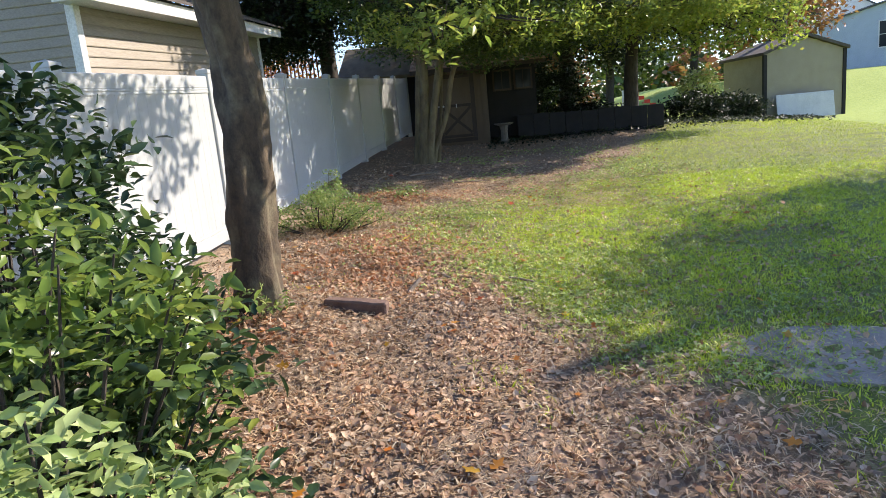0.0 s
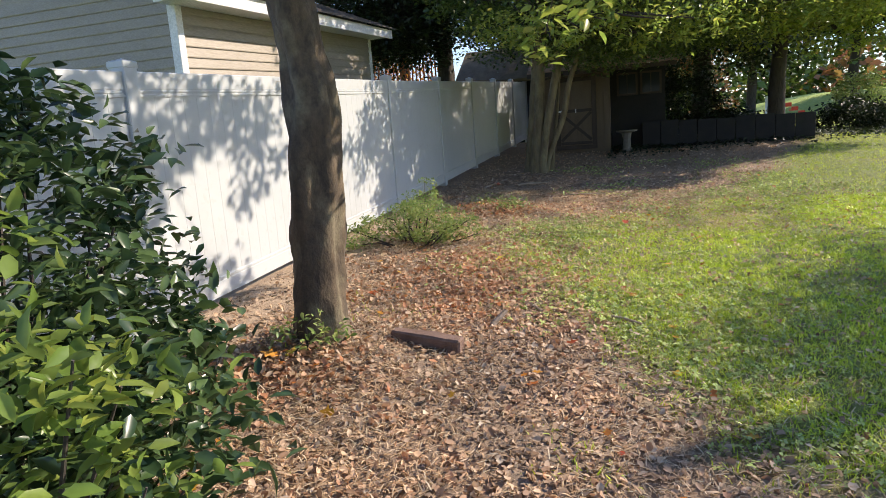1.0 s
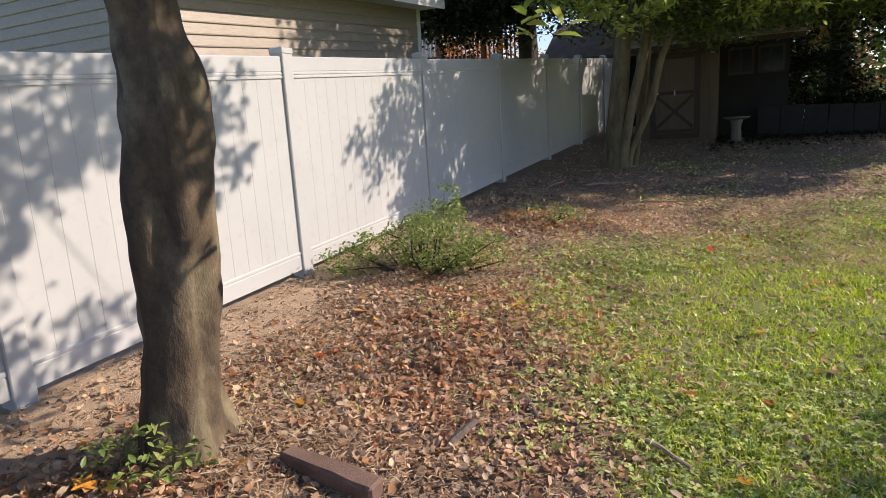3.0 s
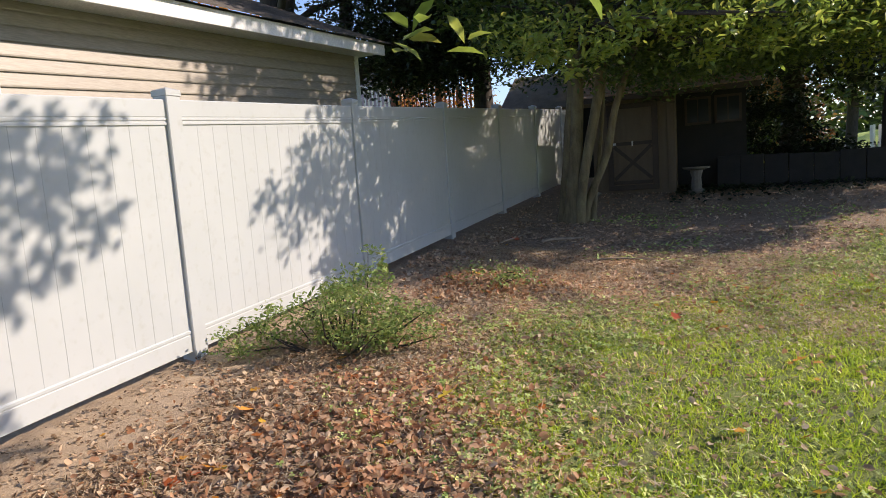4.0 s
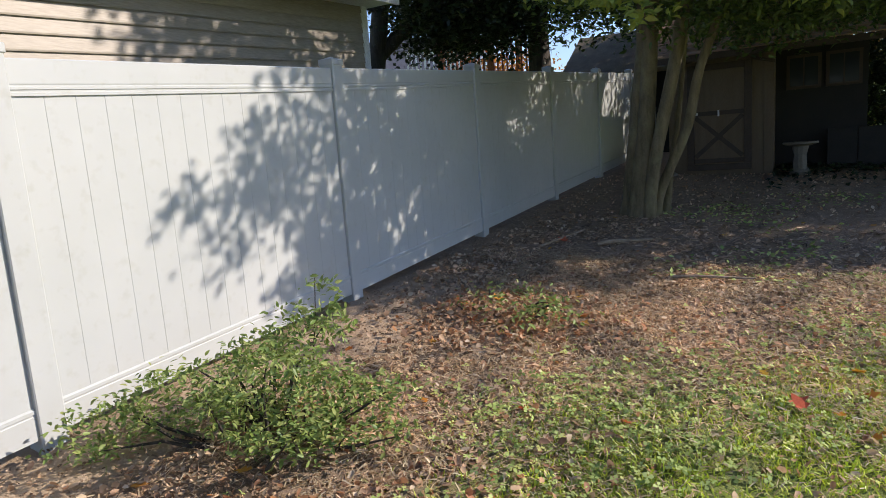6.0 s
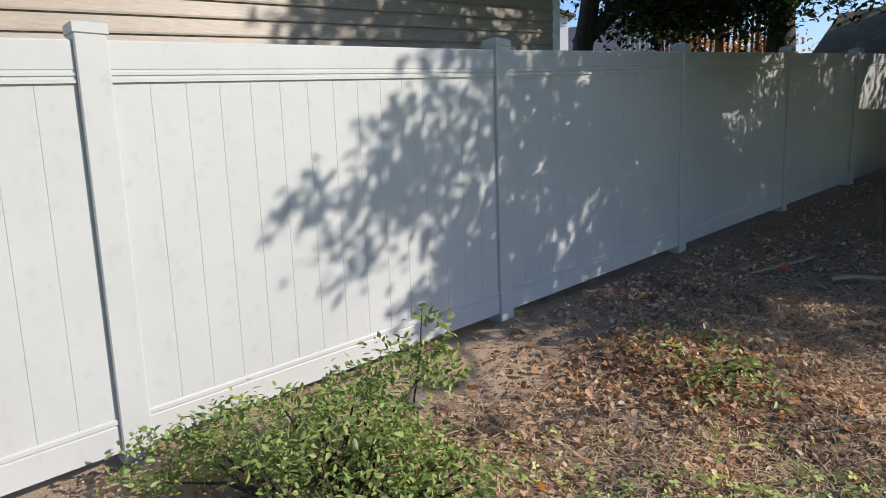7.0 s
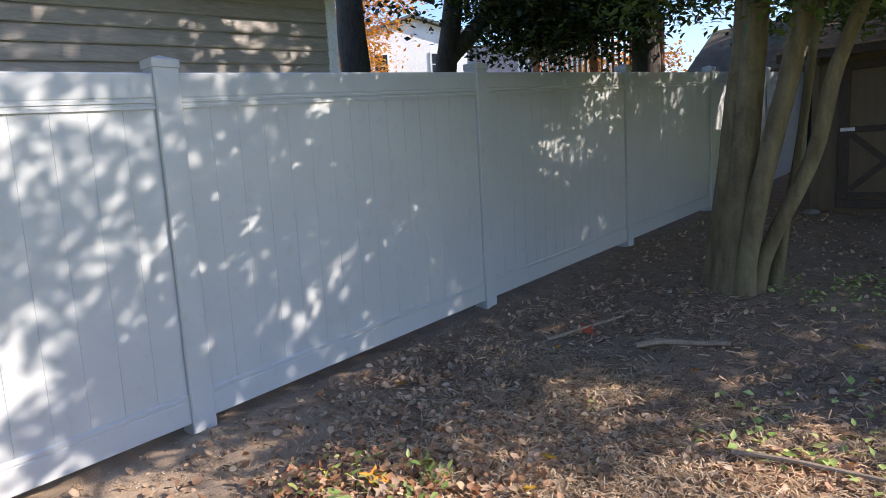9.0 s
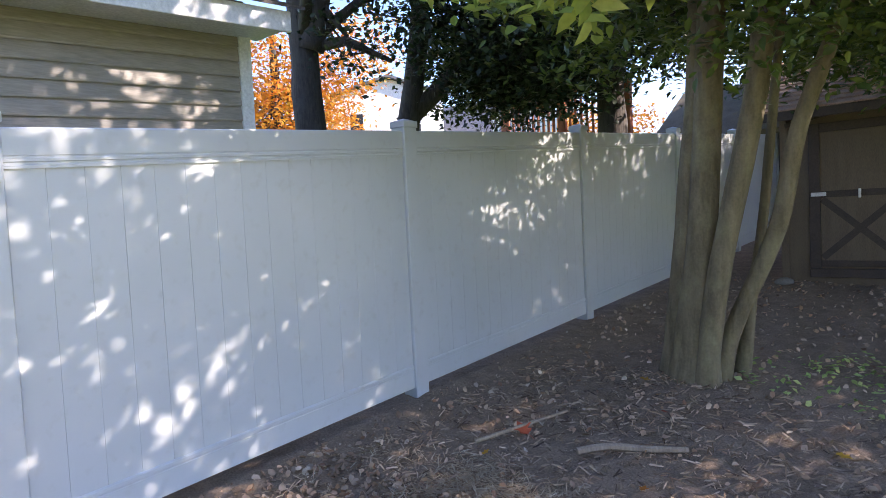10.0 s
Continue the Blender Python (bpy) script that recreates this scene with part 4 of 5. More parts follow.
def simple_tree(name, label, base, top, r, bark_mat, lobes, leaf_mat, clumps, leaves, size, seed, forks=(), spread=0.3):
    """A tree with one trunk, limbs to each lobe of the crown, and a leafy crown."""
    base = (base[0], base[1], gz(base[0], base[1]) - 0.05 if len(base) == 2 else base[2])
    t = tree(name, label, base)
    b, e = Vector(base), Vector(top)
    rngl = np.random.default_rng(seed)
    mid = [b.lerp(e, f) + Vector((rngl.normal(0, 0.08), rngl.normal(0, 0.08), 0)) for f in (0.33, 0.66)]
    p, q = smooth_path(rel([b, b + Vector((0, 0, 0.3)), *mid, e], base), [r * 1.35, r * 1.05, r * 0.9, r * 0.75, r * 0.4], 5)
    part("trunk", tube(bmesh.new(), p, q, 12, 0.15, seed * 1.7), bark_mat, t, smooth=True)
    ob, c = crown("crown", leaf_mat, rel_lobes(lobes, base), clumps, leaves, size, spread, seed, t, tv=OVAL_WIDE_V, tf=OVAL_F)
    bm = bmesh.new()
    for i, l in enumerate(list(lobes)):
        s0 = Vector(mid[1] if i % 2 else mid[0].lerp(mid[1], 0.7)) - b
        e0 = Vector(l[:3]) - b
        tube(bm, [s0, s0.lerp(e0, 0.5) + Vector((0, 0, 0.2)), e0], [r * 0.4, r * 0.28, r * 0.12], 6)
        near = [k for k in c if (Vector(k) - e0).length < max(l[3:])]
        twigs(bm, e0, near, rngl, r * 0.07, 5, s0)
    part("limb", bm, bark_mat, t, smooth=True)
    for f in forks:
        p, q = smooth_path(rel(f, base), [r * 0.8, r * 0.6, r * 0.35][: len(f)] if len(f) <= 3 else [r * 0.8] * len(f), 5)
        part("trunk", tube(bmesh.new(), p, q, 10, 0.15, seed), bark_mat, t, smooth=True)
    return t


# yard trees further back
simple_tree("tree", "dark-barked tree with lit yellow-green leaves at the back of the lawn", (4.0, 19.6), (4.3, 19.8, 6.5), 0.2, BARK_DARK,
            [(3.4, 18.6, 4.2, 1.5, 1.2, 0.9), (5.0, 19.0, 4.4, 1.6, 1.3, 1.1), (4.3, 20.0, 6.0, 2.4, 2.2, 1.5), (6.4, 20.2, 4.8, 1.5, 1.3, 1.1), (2.4, 19.2, 4.6, 1.2, 1.2, 0.9), (5.6, 17.6, 4.3, 1.5, 1.0, 0.9), (7.4, 19.0, 4.6, 1.3, 1.2, 1.2), (4.2, 17.2, 4.2, 1.0, 0.8, 0.6), (3.4, 17.8, 3.4, 0.9, 0.5, 0.4), (4.9, 17.8, 3.2, 0.9, 0.5, 0.4), (6.2, 17.8, 3.2, 0.9, 0.5, 0.4), (7.4, 18.2, 3.3, 0.8, 0.5, 0.5), (2.2, 17.6, 3.7, 0.8, 0.5, 0.4)], LEAF_SUNLIT, 1500, 20, 0.13, 31, spread=0.22)
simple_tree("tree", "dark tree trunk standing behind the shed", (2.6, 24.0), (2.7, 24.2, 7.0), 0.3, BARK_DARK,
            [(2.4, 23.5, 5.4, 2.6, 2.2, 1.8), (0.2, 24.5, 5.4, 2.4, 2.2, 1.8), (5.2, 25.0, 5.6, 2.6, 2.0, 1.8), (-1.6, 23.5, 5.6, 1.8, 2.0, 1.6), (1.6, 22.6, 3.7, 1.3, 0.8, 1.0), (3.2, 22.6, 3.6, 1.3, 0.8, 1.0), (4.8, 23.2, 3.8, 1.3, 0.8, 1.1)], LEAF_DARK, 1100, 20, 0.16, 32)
simple_tree("tree", "leafy tree shading the open lawn", (10.4, 10.4), (10.5, 10.6, 7.5), 0.22, BARK,
            [(10.2, 10.3, 5.4, 1.6, 1.3, 1.0), (12.0, 10.4, 5.8, 1.8, 1.5, 1.2), (12.4, 11.6, 6.2, 1.5, 1.1, 1.0), (13.5, 10.4, 6.0, 2.0, 1.6, 1.3), (10.4, 8.4, 6.0, 1.5, 1.0, 0.9), (11.6, 9.4, 5.8, 1.6, 1.2, 1.0), (13.0, 9.2, 6.4, 1.6, 1.3, 1.1), (9.6, 11.2, 5.6, 1.0, 0.8, 0.7), (11.3, 12.8, 5.8, 1.5, 1.2, 1.0), (13.2, 13.4, 5.9, 1.6, 1.3, 1.0), (12.6, 12.0, 5.8, 1.4, 1.2, 1.0)], LEAF_MID, 1600, 22, 0.12, 33)
simple_tree("tree", "bare-trunked tree near the far garden shed", (10.8, 26.6), (10.9, 26.8, 9.0), 0.24, BARK_DARK,
            [(10.0, 26.4, 7.0, 2.6, 2.2, 1.2), (7.6, 26.0, 6.2, 2.2, 1.8, 1.3), (12.5, 27.0, 8.5, 2.0, 2.0, 1.2)], LEAF_MID, 500, 18, 0.16, 34)

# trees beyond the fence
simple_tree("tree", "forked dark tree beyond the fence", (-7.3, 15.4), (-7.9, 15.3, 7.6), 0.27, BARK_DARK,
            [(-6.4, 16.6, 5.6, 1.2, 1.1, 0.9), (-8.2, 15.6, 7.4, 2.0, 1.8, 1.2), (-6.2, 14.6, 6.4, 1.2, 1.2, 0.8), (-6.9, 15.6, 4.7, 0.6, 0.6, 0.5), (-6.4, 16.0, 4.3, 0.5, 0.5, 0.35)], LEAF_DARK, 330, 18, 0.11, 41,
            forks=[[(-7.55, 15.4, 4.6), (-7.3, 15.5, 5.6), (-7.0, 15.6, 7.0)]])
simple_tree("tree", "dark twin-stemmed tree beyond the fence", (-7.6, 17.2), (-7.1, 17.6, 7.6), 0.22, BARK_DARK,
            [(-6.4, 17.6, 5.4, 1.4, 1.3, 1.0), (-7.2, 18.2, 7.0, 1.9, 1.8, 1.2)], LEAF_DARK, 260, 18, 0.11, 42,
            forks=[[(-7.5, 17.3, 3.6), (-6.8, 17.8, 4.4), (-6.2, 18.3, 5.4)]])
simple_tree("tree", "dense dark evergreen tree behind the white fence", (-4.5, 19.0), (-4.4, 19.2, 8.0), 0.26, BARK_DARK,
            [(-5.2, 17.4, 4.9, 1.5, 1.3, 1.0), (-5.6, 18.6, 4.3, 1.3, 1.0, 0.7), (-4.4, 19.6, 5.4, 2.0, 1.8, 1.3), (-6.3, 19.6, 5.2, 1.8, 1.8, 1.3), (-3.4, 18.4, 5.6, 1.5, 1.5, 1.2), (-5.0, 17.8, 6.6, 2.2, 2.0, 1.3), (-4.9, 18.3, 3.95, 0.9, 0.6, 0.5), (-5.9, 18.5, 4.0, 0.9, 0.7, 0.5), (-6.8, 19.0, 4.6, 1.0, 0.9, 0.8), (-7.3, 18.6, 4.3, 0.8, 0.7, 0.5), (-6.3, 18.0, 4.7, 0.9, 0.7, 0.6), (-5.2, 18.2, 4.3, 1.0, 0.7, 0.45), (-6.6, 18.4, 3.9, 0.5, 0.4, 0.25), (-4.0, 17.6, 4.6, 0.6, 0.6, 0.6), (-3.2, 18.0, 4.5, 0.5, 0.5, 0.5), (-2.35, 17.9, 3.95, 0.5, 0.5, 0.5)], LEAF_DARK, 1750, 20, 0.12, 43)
simple_tree("tree", "orange autumn tree in the neighbour's yard", (-17.5, 21.5), (-17.5, 21.6, 8.5), 0.22, BARK_DARK,
            [(-17.5, 21.5, 6.2, 2.6, 2.6, 2.2), (-16.2, 20.6, 4.6, 2.0, 2.0, 1.6), (-18.6, 23.4, 5.4, 2.2, 2.2, 2.0), (-15.6, 23.2, 7.4, 1.6, 1.6, 1.3)], LEAF_ORANGE, 700, 20, 0.16, 44, spread=0.4)
simple_tree("tree", "yellow and orange autumn tree past the fence end", (-9.6, 30.5), (-9.6, 30.6, 6.0), 0.18, BARK_DARK,
            [(-9.6, 30.5, 4.0, 2.0, 1.8, 1.4), (-8.2, 30.0, 3.4, 1.2, 1.2, 0.9), (-11.5, 31.0, 4.6, 1.6, 1.6, 1.5)], LEAF_ORANGE, 300, 20, 0.16, 45, spread=0.35)

for i, (x, y, h) in enumerate(((1.0, 37.0, 9.5), (6.5, 39.0, 9.0), (12.0, 42.0, 10.5), (17.5, 44.0, 11.0), (-3.5, 35.0, 9.0), (22.0, 56.0, 13.0))):
    simple_tree("tree", "tall leafy tree behind the gardens", (x, y), (x + 0.2, y, h * 0.9), 0.25, BARK_DARK,
                [(x, y, h * 0.75, 2.6, 2.4, h * 0.22), (x - 1.6, y - 0.5, h * 0.55, 2.0, 2.0, h * 0.16), (x + 1.8, y - 0.3, h * 0.58, 2.0, 2.0, h * 0.16)], LEAF_MID if i % 3 else LEAF_RUST, 300, 16, 0.3, 80 + i, spread=0.4)

# far woods
rng = np.random.default_rng(77)
woods, rust = [], []
for i in range(120):
    h = radians(rng.uniform(-72, 48))
    d = rng.uniform(62, 95)
    x, y = math.sin(h) * d, math.cos(h) * d + 8
    zt = rng.uniform(4.5, 9.5) if h < 0.1 else rng.uniform(4, 8)
    (rust if rng.uniform() < 0.4 else woods).append((x, y, zt * 0.62, rng.uniform(3, 5), rng.uniform(3, 5), zt * 0.55))
ob, c = crown("far_woods", LEAF_MID, woods, 1700, 18, 0.9, 0.8, 71, tv=OVAL_WIDE_V, tf=OVAL_F)
tagged(ob, "distant green tree line beyond the gardens", "woods", kind="stuff")
ob, c = crown("far_woods", LEAF_RUST, rust, 1200, 18, 0.9, 0.8, 72, tv=OVAL_WIDE_V, tf=OVAL_F)
tagged(ob, "distant rusty autumn tree line beyond the gardens", "woods", kind="stuff")

# dark shrubs and ivy at the back of the lawn


def shrub(name, label, at, lobes, leaf_mat, clumps, leaves, size, seed, stems=6, spread=0.09, tv=LEAF_V, tf=LEAF_F, bark_mat=None, tilt=0.9):
    t = thing(name, label, "bush", at=at)
    ob, c = crown("foliage", leaf_mat, rel_lobes(lobes, at), clumps, leaves, size, spread, seed, t, tv=tv, tf=tf, tilt=tilt, keep=lambda p: p[:, 2] > 0.03)
    rngl = np.random.default_rng(seed)
    bm = bmesh.new()
    for k in c[:: max(1, len(c) // stems)]:
        a = Vector((k[0] * 0.25, k[1] * 0.25, -0.05))
        k = Vector(k)
        tube(bm, [a, a.lerp(k, 0.55) + Vector(rngl.normal(0, 0.04, 3)), k], [0.012, 0.008, 0.003], 5)
    part("stem", bm, bark_mat or BARK_DARK, t)
    return t


def at_ground(x, y, dz=0.0):
    return (x, y, gz(x, y) + dz)


for i, (x, y, r, h) in enumerate(((6.2, 21.2, 1.0, 0.75), (7.7, 22.2, 0.9, 0.7), (3.0, 21.0, 0.9, 0.6))):
    z = gz(x, y)
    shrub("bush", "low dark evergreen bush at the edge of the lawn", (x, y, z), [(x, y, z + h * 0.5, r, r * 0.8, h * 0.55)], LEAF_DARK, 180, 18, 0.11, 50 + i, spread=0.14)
# Near-black bush added to screen the gap behind the annex and keep it dark.
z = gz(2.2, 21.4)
shrub("bush", "dark filler bush closing the gap behind the shed", (2.2, 21.4, z), [(2.2, 21.4, z + 0.9, 0.8, 0.6, 0.95), (1.5, 21.6, z + 1.4, 0.5, 0.5, 0.7)], LEAF_DARK, 260, 18, 0.11, 58, spread=0.14)
z = gz(6.8, 22.8)
shrub("bush", "yellow-green bush behind the dark bushes", (6.8, 22.8, z), [(6.8, 22.8, z + 1.0, 0.7, 0.6, 0.6)], LEAF_SHRUB, 120, 18, 0.1, 55, spread=0.12)

# ---- far buildings ----


def cottage(name, label, at, turn, w, d, wall_h, roof_h, wall_mat, roof_mat, windows=(), over=0.25, trim_mat=None):
    """A gabled building; its gable faces -y before the turn. windows: (x, z, width, height) on the gable front."""
    t = thing(name, label, "house" if w > 4 else "shed", at=at)
    t.rotation_euler = (0, 0, radians(turn))
    bm = bmesh.new()
    prof = [(-w / 2, -0.6), (w / 2, -0.6), (w / 2, wall_h), (0, wall_h + roof_h), (-w / 2, wall_h)]
    a = [bm.verts.new((x, 0, z)) for x, z in prof]
    b = [bm.verts.new((x, d, z)) for x, z in prof]
    bm.faces.new(a)
    bm.faces.new(b[::-1])
    for i in range(5):
        bm.faces.new((a[i], b[i], b[(i + 1) % 5], a[(i + 1) % 5]))
    bmesh.ops.recalc_face_normals(bm, faces=bm.faces)
    part("wall", bm, wall_mat, t)
    sl = roof_h / (w / 2)
    for s in (-1, 1):
        bm = bmesh.new()
        e = w / 2 + over
        q = [(0, wall_h + roof_h + 0.02), (s * e, wall_h - sl * over + 0.02), (s * e, wall_h - sl * over + 0.12), (0, wall_h + roof_h + 0.12)]
        a = [bm.verts.new((x, -over, z)) for x, z in q]
        b = [bm.verts.new((x, d + over, z)) for x, z in q]
        bm.faces.new(a)
        bm.faces.new(b[::-1])
        for i in range(4):
            bm.faces.new((a[i], b[i], b[(i + 1) % 4], a[(i + 1) % 4]))
        bmesh.ops.recalc_face_normals(bm, faces=bm.faces)
        part("roof", bm, roof_mat, t)
    for x, z, ww, hh in windows:
        wd = part("window", boxed(x - ww / 2 - 0.08, x + ww / 2 + 0.08, -0.05, -0.002, z - hh / 2 - 0.08, z + hh / 2 + 0.08), TRIM, t)
        for k in (-1, 1):
            part("pane", boxed(x - ww / 2, x + ww / 2, -0.06, -0.051, z + (0.01 if k > 0 else -hh / 2), z + (hh / 2 if k > 0 else -0.03)), GLASS, wd)
    if trim_mat:
        for s in (-1, 1):
            part("corner_board", boxed(s * w / 2 - 0.06, s * w / 2 + 0.06, -0.04, 0.06, -0.5, wall_h), trim_mat, t)
    return t


zs = gz(10.6, 24.4)
yard_shed = cottage("yard_shed", "tan barn-style garden shed with dark corner trim", (10.77, 24.38, zs), 11.5, 2.9, 2.6, 2.2, 0.5, SHED_LIGHT, SHINGLE, trim_mat=DARK, over=0.12)
sheet = thing("white_panel", "white plastic sheet leaning against the far shed", "panel", at=(10.7, 24.2, zs))
sheet.rotation_euler = (radians(-8), 0, radians(11.5))
part("sheet", boxed(-1.1, 1.0, -0.2, -0.17, -0.1, 0.8, 0.01), WHITE_SHEET, sheet)
cottage("house", "pale blue house with grey roof on the rise", (28.5, 48.4, 3.1), -25, 11.0, 8.0, 3.1, 1.3, HOUSE_BLUE, GREY_ROOF, windows=((-1.6, 1.9, 1.0, 1.7), (1.2, 1.9, 1.0, 1.7)))
cottage("house", "pink-grey gabled house behind the blue house", (30.5, 66.0, 2.3), -25, 8.0, 8.0, 6.5, 2.6, HOUSE_WHITE, GREY_ROOF, windows=((-0.6, 7.0, 1.0, 1.4),))
cottage("house", "white two-storey house seen over the fence", (-17.9, 27.2, 0.6), 52, 4.4, 6.0, 6.3, 0.7, HOUSE_WHITE, GREY_ROOF, windows=((-1.3, 5.2, 0.5, 0.8), (1.0, 5.2, 0.5, 0.8)))
cottage("house", "tan house with a broad grey roof beyond the fence", (-14.2, 34.5, 0.6), 105, 6.0, 9.0, 4.0, 2.6, SIDING, GREY_ROOF, windows=((0.0, 3.0, 0.9, 1.2),))
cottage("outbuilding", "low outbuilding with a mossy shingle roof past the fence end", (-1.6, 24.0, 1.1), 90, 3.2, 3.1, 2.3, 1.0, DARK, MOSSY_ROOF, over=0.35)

# red deck
deck = thing("deck", "red cedar raised deck with picket railing", "deck", at=(-6.6, 20.6, 0.9))
part("platform", boxed(-1.2, 1.8, 0, 2.0, 2.3, 2.45), RED_WOOD, deck)
for x in (-1.1, 0.3, 1.7):
    part("deck_post", boxed(x - 0.07, x + 0.07, 0.02, 0.16, -0.5, 3.5), RED_WOOD, deck)
part("top_rail", boxed(-1.2, 1.8, -0.02, 0.1, 3.4, 3.48), RED_WOOD, deck)
pick = bpy.data.meshes.new("picket")
bm = boxed(-0.02, 0.02, 0.0, 0.035, 2.46, 3.4)
bm.to_mesh(pick)
bm.free()
pick.materials.append(RED_WOOD)
for i in range(24):
    shared("picket", pick, deck, (-1.12 + 0.125 * i, 0.03, 0))
rail = thing("balcony_railing", "white picket railing of a raised porch", "railing", at=(-11.2, 27.6, 4.4))
rail.rotation_euler = (0, 0, radians(30))
part("top_rail", boxed(-1.6, 1.6, -0.04, 0.04, 0.95, 1.03), TRIM, rail)
part("deck_edge", boxed(-1.6, 1.6, -0.05, 1.2, -0.3, 0.0), DARK, rail)
pick = bpy.data.meshes.new("picket")
bm = boxed(-0.03, 0.03, -0.02, 0.02, 0.0, 0.95)
bm.to_mesh(pick)
bm.free()
pick.materials.append(TRIM)
for i in range(20):
    shared("picket", pick, rail, (-1.52 + 0.16 * i, 0, 0))
for x in (-1.55, 1.55):
    part("deck_post", boxed(x - 0.08, x + 0.08, 0.1, 0.26, -4.4, -0.301), DARK, rail)

slide = thing("play_slide", "small red plastic play slide on the far lawn", "slide", at=(7.9, 35.0, gz(7.9, 35.0)))
bm = bmesh.new()
for k in range(6):
    z0, z1 = 1.1 - 0.2 * k, 1.1 - 0.2 * (k + 1)
    box(bm, -0.9 + 0.28 * k, -0.9 + 0.28 * (k + 1), -0.25, 0.25, z1, z1 + 0.06)
    box(bm, -0.9 + 0.28 * k, -0.9 + 0.28 * (k + 1), -0.3, -0.251, z1, z1 + 0.18)
part("chute", bm, RED_PLASTIC, slide)
for x in (-1.3, -1.0):
    part("leg", boxed(x - 0.04, x + 0.04, -0.3, 0.3, -0.05, 1.25, 0.01), TRIM, slide)

# ---- plants near the path ----
zb = gz(-1.7, 3.0)
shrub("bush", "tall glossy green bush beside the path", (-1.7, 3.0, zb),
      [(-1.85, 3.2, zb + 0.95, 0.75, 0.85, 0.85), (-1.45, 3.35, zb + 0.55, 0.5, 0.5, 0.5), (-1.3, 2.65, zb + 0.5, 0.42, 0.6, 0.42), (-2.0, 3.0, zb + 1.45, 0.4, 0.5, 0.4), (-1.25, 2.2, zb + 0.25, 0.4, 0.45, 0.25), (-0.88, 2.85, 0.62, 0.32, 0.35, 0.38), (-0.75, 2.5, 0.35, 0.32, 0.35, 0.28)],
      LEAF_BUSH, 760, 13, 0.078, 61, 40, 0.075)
# Front leaves of the same bush; their sunlit look comes from the lighter colour.
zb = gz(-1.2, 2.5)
shrub("bush", "front leaves of the tall bush, coloured as sunlit yellow-green", (-1.2, 2.5, zb),
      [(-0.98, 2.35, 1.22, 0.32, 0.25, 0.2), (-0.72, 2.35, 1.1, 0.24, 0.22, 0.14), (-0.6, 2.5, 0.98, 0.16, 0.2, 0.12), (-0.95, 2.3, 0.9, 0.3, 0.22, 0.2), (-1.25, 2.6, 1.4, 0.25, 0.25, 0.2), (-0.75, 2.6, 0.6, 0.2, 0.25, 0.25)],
      LEAF_BUSH_LIT, 105, 9, 0.068, 67, 16, 0.07)
zb = gz(-0.7, 1.95)
shrub("bush", "pale green leafy shoots at the foot of the tall bush", (-0.7, 1.95, zb),
      [(-0.62, 1.9, 0.88, 0.22, 0.16, 0.1), (-0.45, 1.95, 0.78, 0.16, 0.14, 0.09), (-0.75, 2.0, 0.7, 0.24, 0.2, 0.16), (-0.4, 2.05, 0.6, 0.14, 0.14, 0.14), (-0.9, 2.0, 0.55, 0.2, 0.2, 0.2)], LEAF_PALE, 80, 10, 0.06, 66, 18, 0.05)
zb = gz(-1.8, 8.05)
shrub("bush", "small pale green shrub growing against the fence", (-1.8, 8.05, zb),
      [(-1.62, 8.0, zb + 0.22, 0.4, 0.36, 0.26), (-1.92, 8.2, zb + 0.22, 0.32, 0.28, 0.22), (-1.35, 8.2, zb + 0.13, 0.28, 0.3, 0.14), (-2.2, 7.85, zb + 0.22, 0.2, 0.22, 0.15), (-1.85, 8.4, zb + 0.42, 0.22, 0.2, 0.14), (-2.35, 7.6, zb + 0.15, 0.2, 0.25, 0.12), (-1.75, 7.8, zb + 0.4, 0.2, 0.2, 0.14)],
      LEAF_SHRUB, 420, 13, 0.036, 62, 34, 0.042)
SP = at_ground(-1.84, 8.44)
sapling = thing("sapling", "thin upright seedling with leaf whorls along its stem", "sapling", at=SP)
part("stem", tube(bmesh.new(), [(0, 0, -0.05), (0.01, 0.01, 0.25), (0.02, 0.05, 0.48), (0.03, 0.06, 0.66)], [0.005, 0.0045, 0.0035, 0.002], 6), BARK, sapling)
crown("foliage", LEAF_SHRUB, [(0.06, 0.08, 0.62, 0.07, 0.07, 0.04), (0.09, 0.09, 0.52, 0.06, 0.06, 0.05), (0.11, 0.12, 0.4, 0.07, 0.07, 0.07), (0.1, 0.12, 0.27, 0.05, 0.05, 0.07), (0.0, 0.02, 0.5, 0.04, 0.04, 0.05)], 18, 7, 0.045, 0.025, 63, sapling)
zb = gz(-1.4, 10.0)
shrub("bush", "low patch of broad-leaved weeds on the leaf pile", (-1.4, 10.0, zb), [(-1.4, 10.0, zb + 0.07, 0.45, 0.35, 0.1), (-1.0, 9.7, zb + 0.06, 0.3, 0.3, 0.08)], LEAF_SHRUB, 60, 9, 0.04, 64, 12, 0.06)
zb = gz(-1.45, 4.82)
shrub("sprouts", "leafy sprouts at the foot of the trunk", (-1.45, 4.82, zb), [(-1.45, 4.8, zb + 0.12, 0.22, 0.12, 0.13), (-1.2, 4.86, zb + 0.08, 0.15, 0.1, 0.08)], LEAF_SHRUB, 22, 8, 0.045, 65, 2, 0.035)

# ---- things on the ground ----
blk = thing("edging_block", "red-brown rough concrete edging block lying on the leaves", "block", at=(-0.77, 5.17, gz(-0.77, 5.17) + 0.05))
blk.rotation_euler = (radians(4), radians(6), radians(-3))
bm = boxed(-0.235, 0.235, -0.045, 0.045, -0.08, 0.042, 0.012)
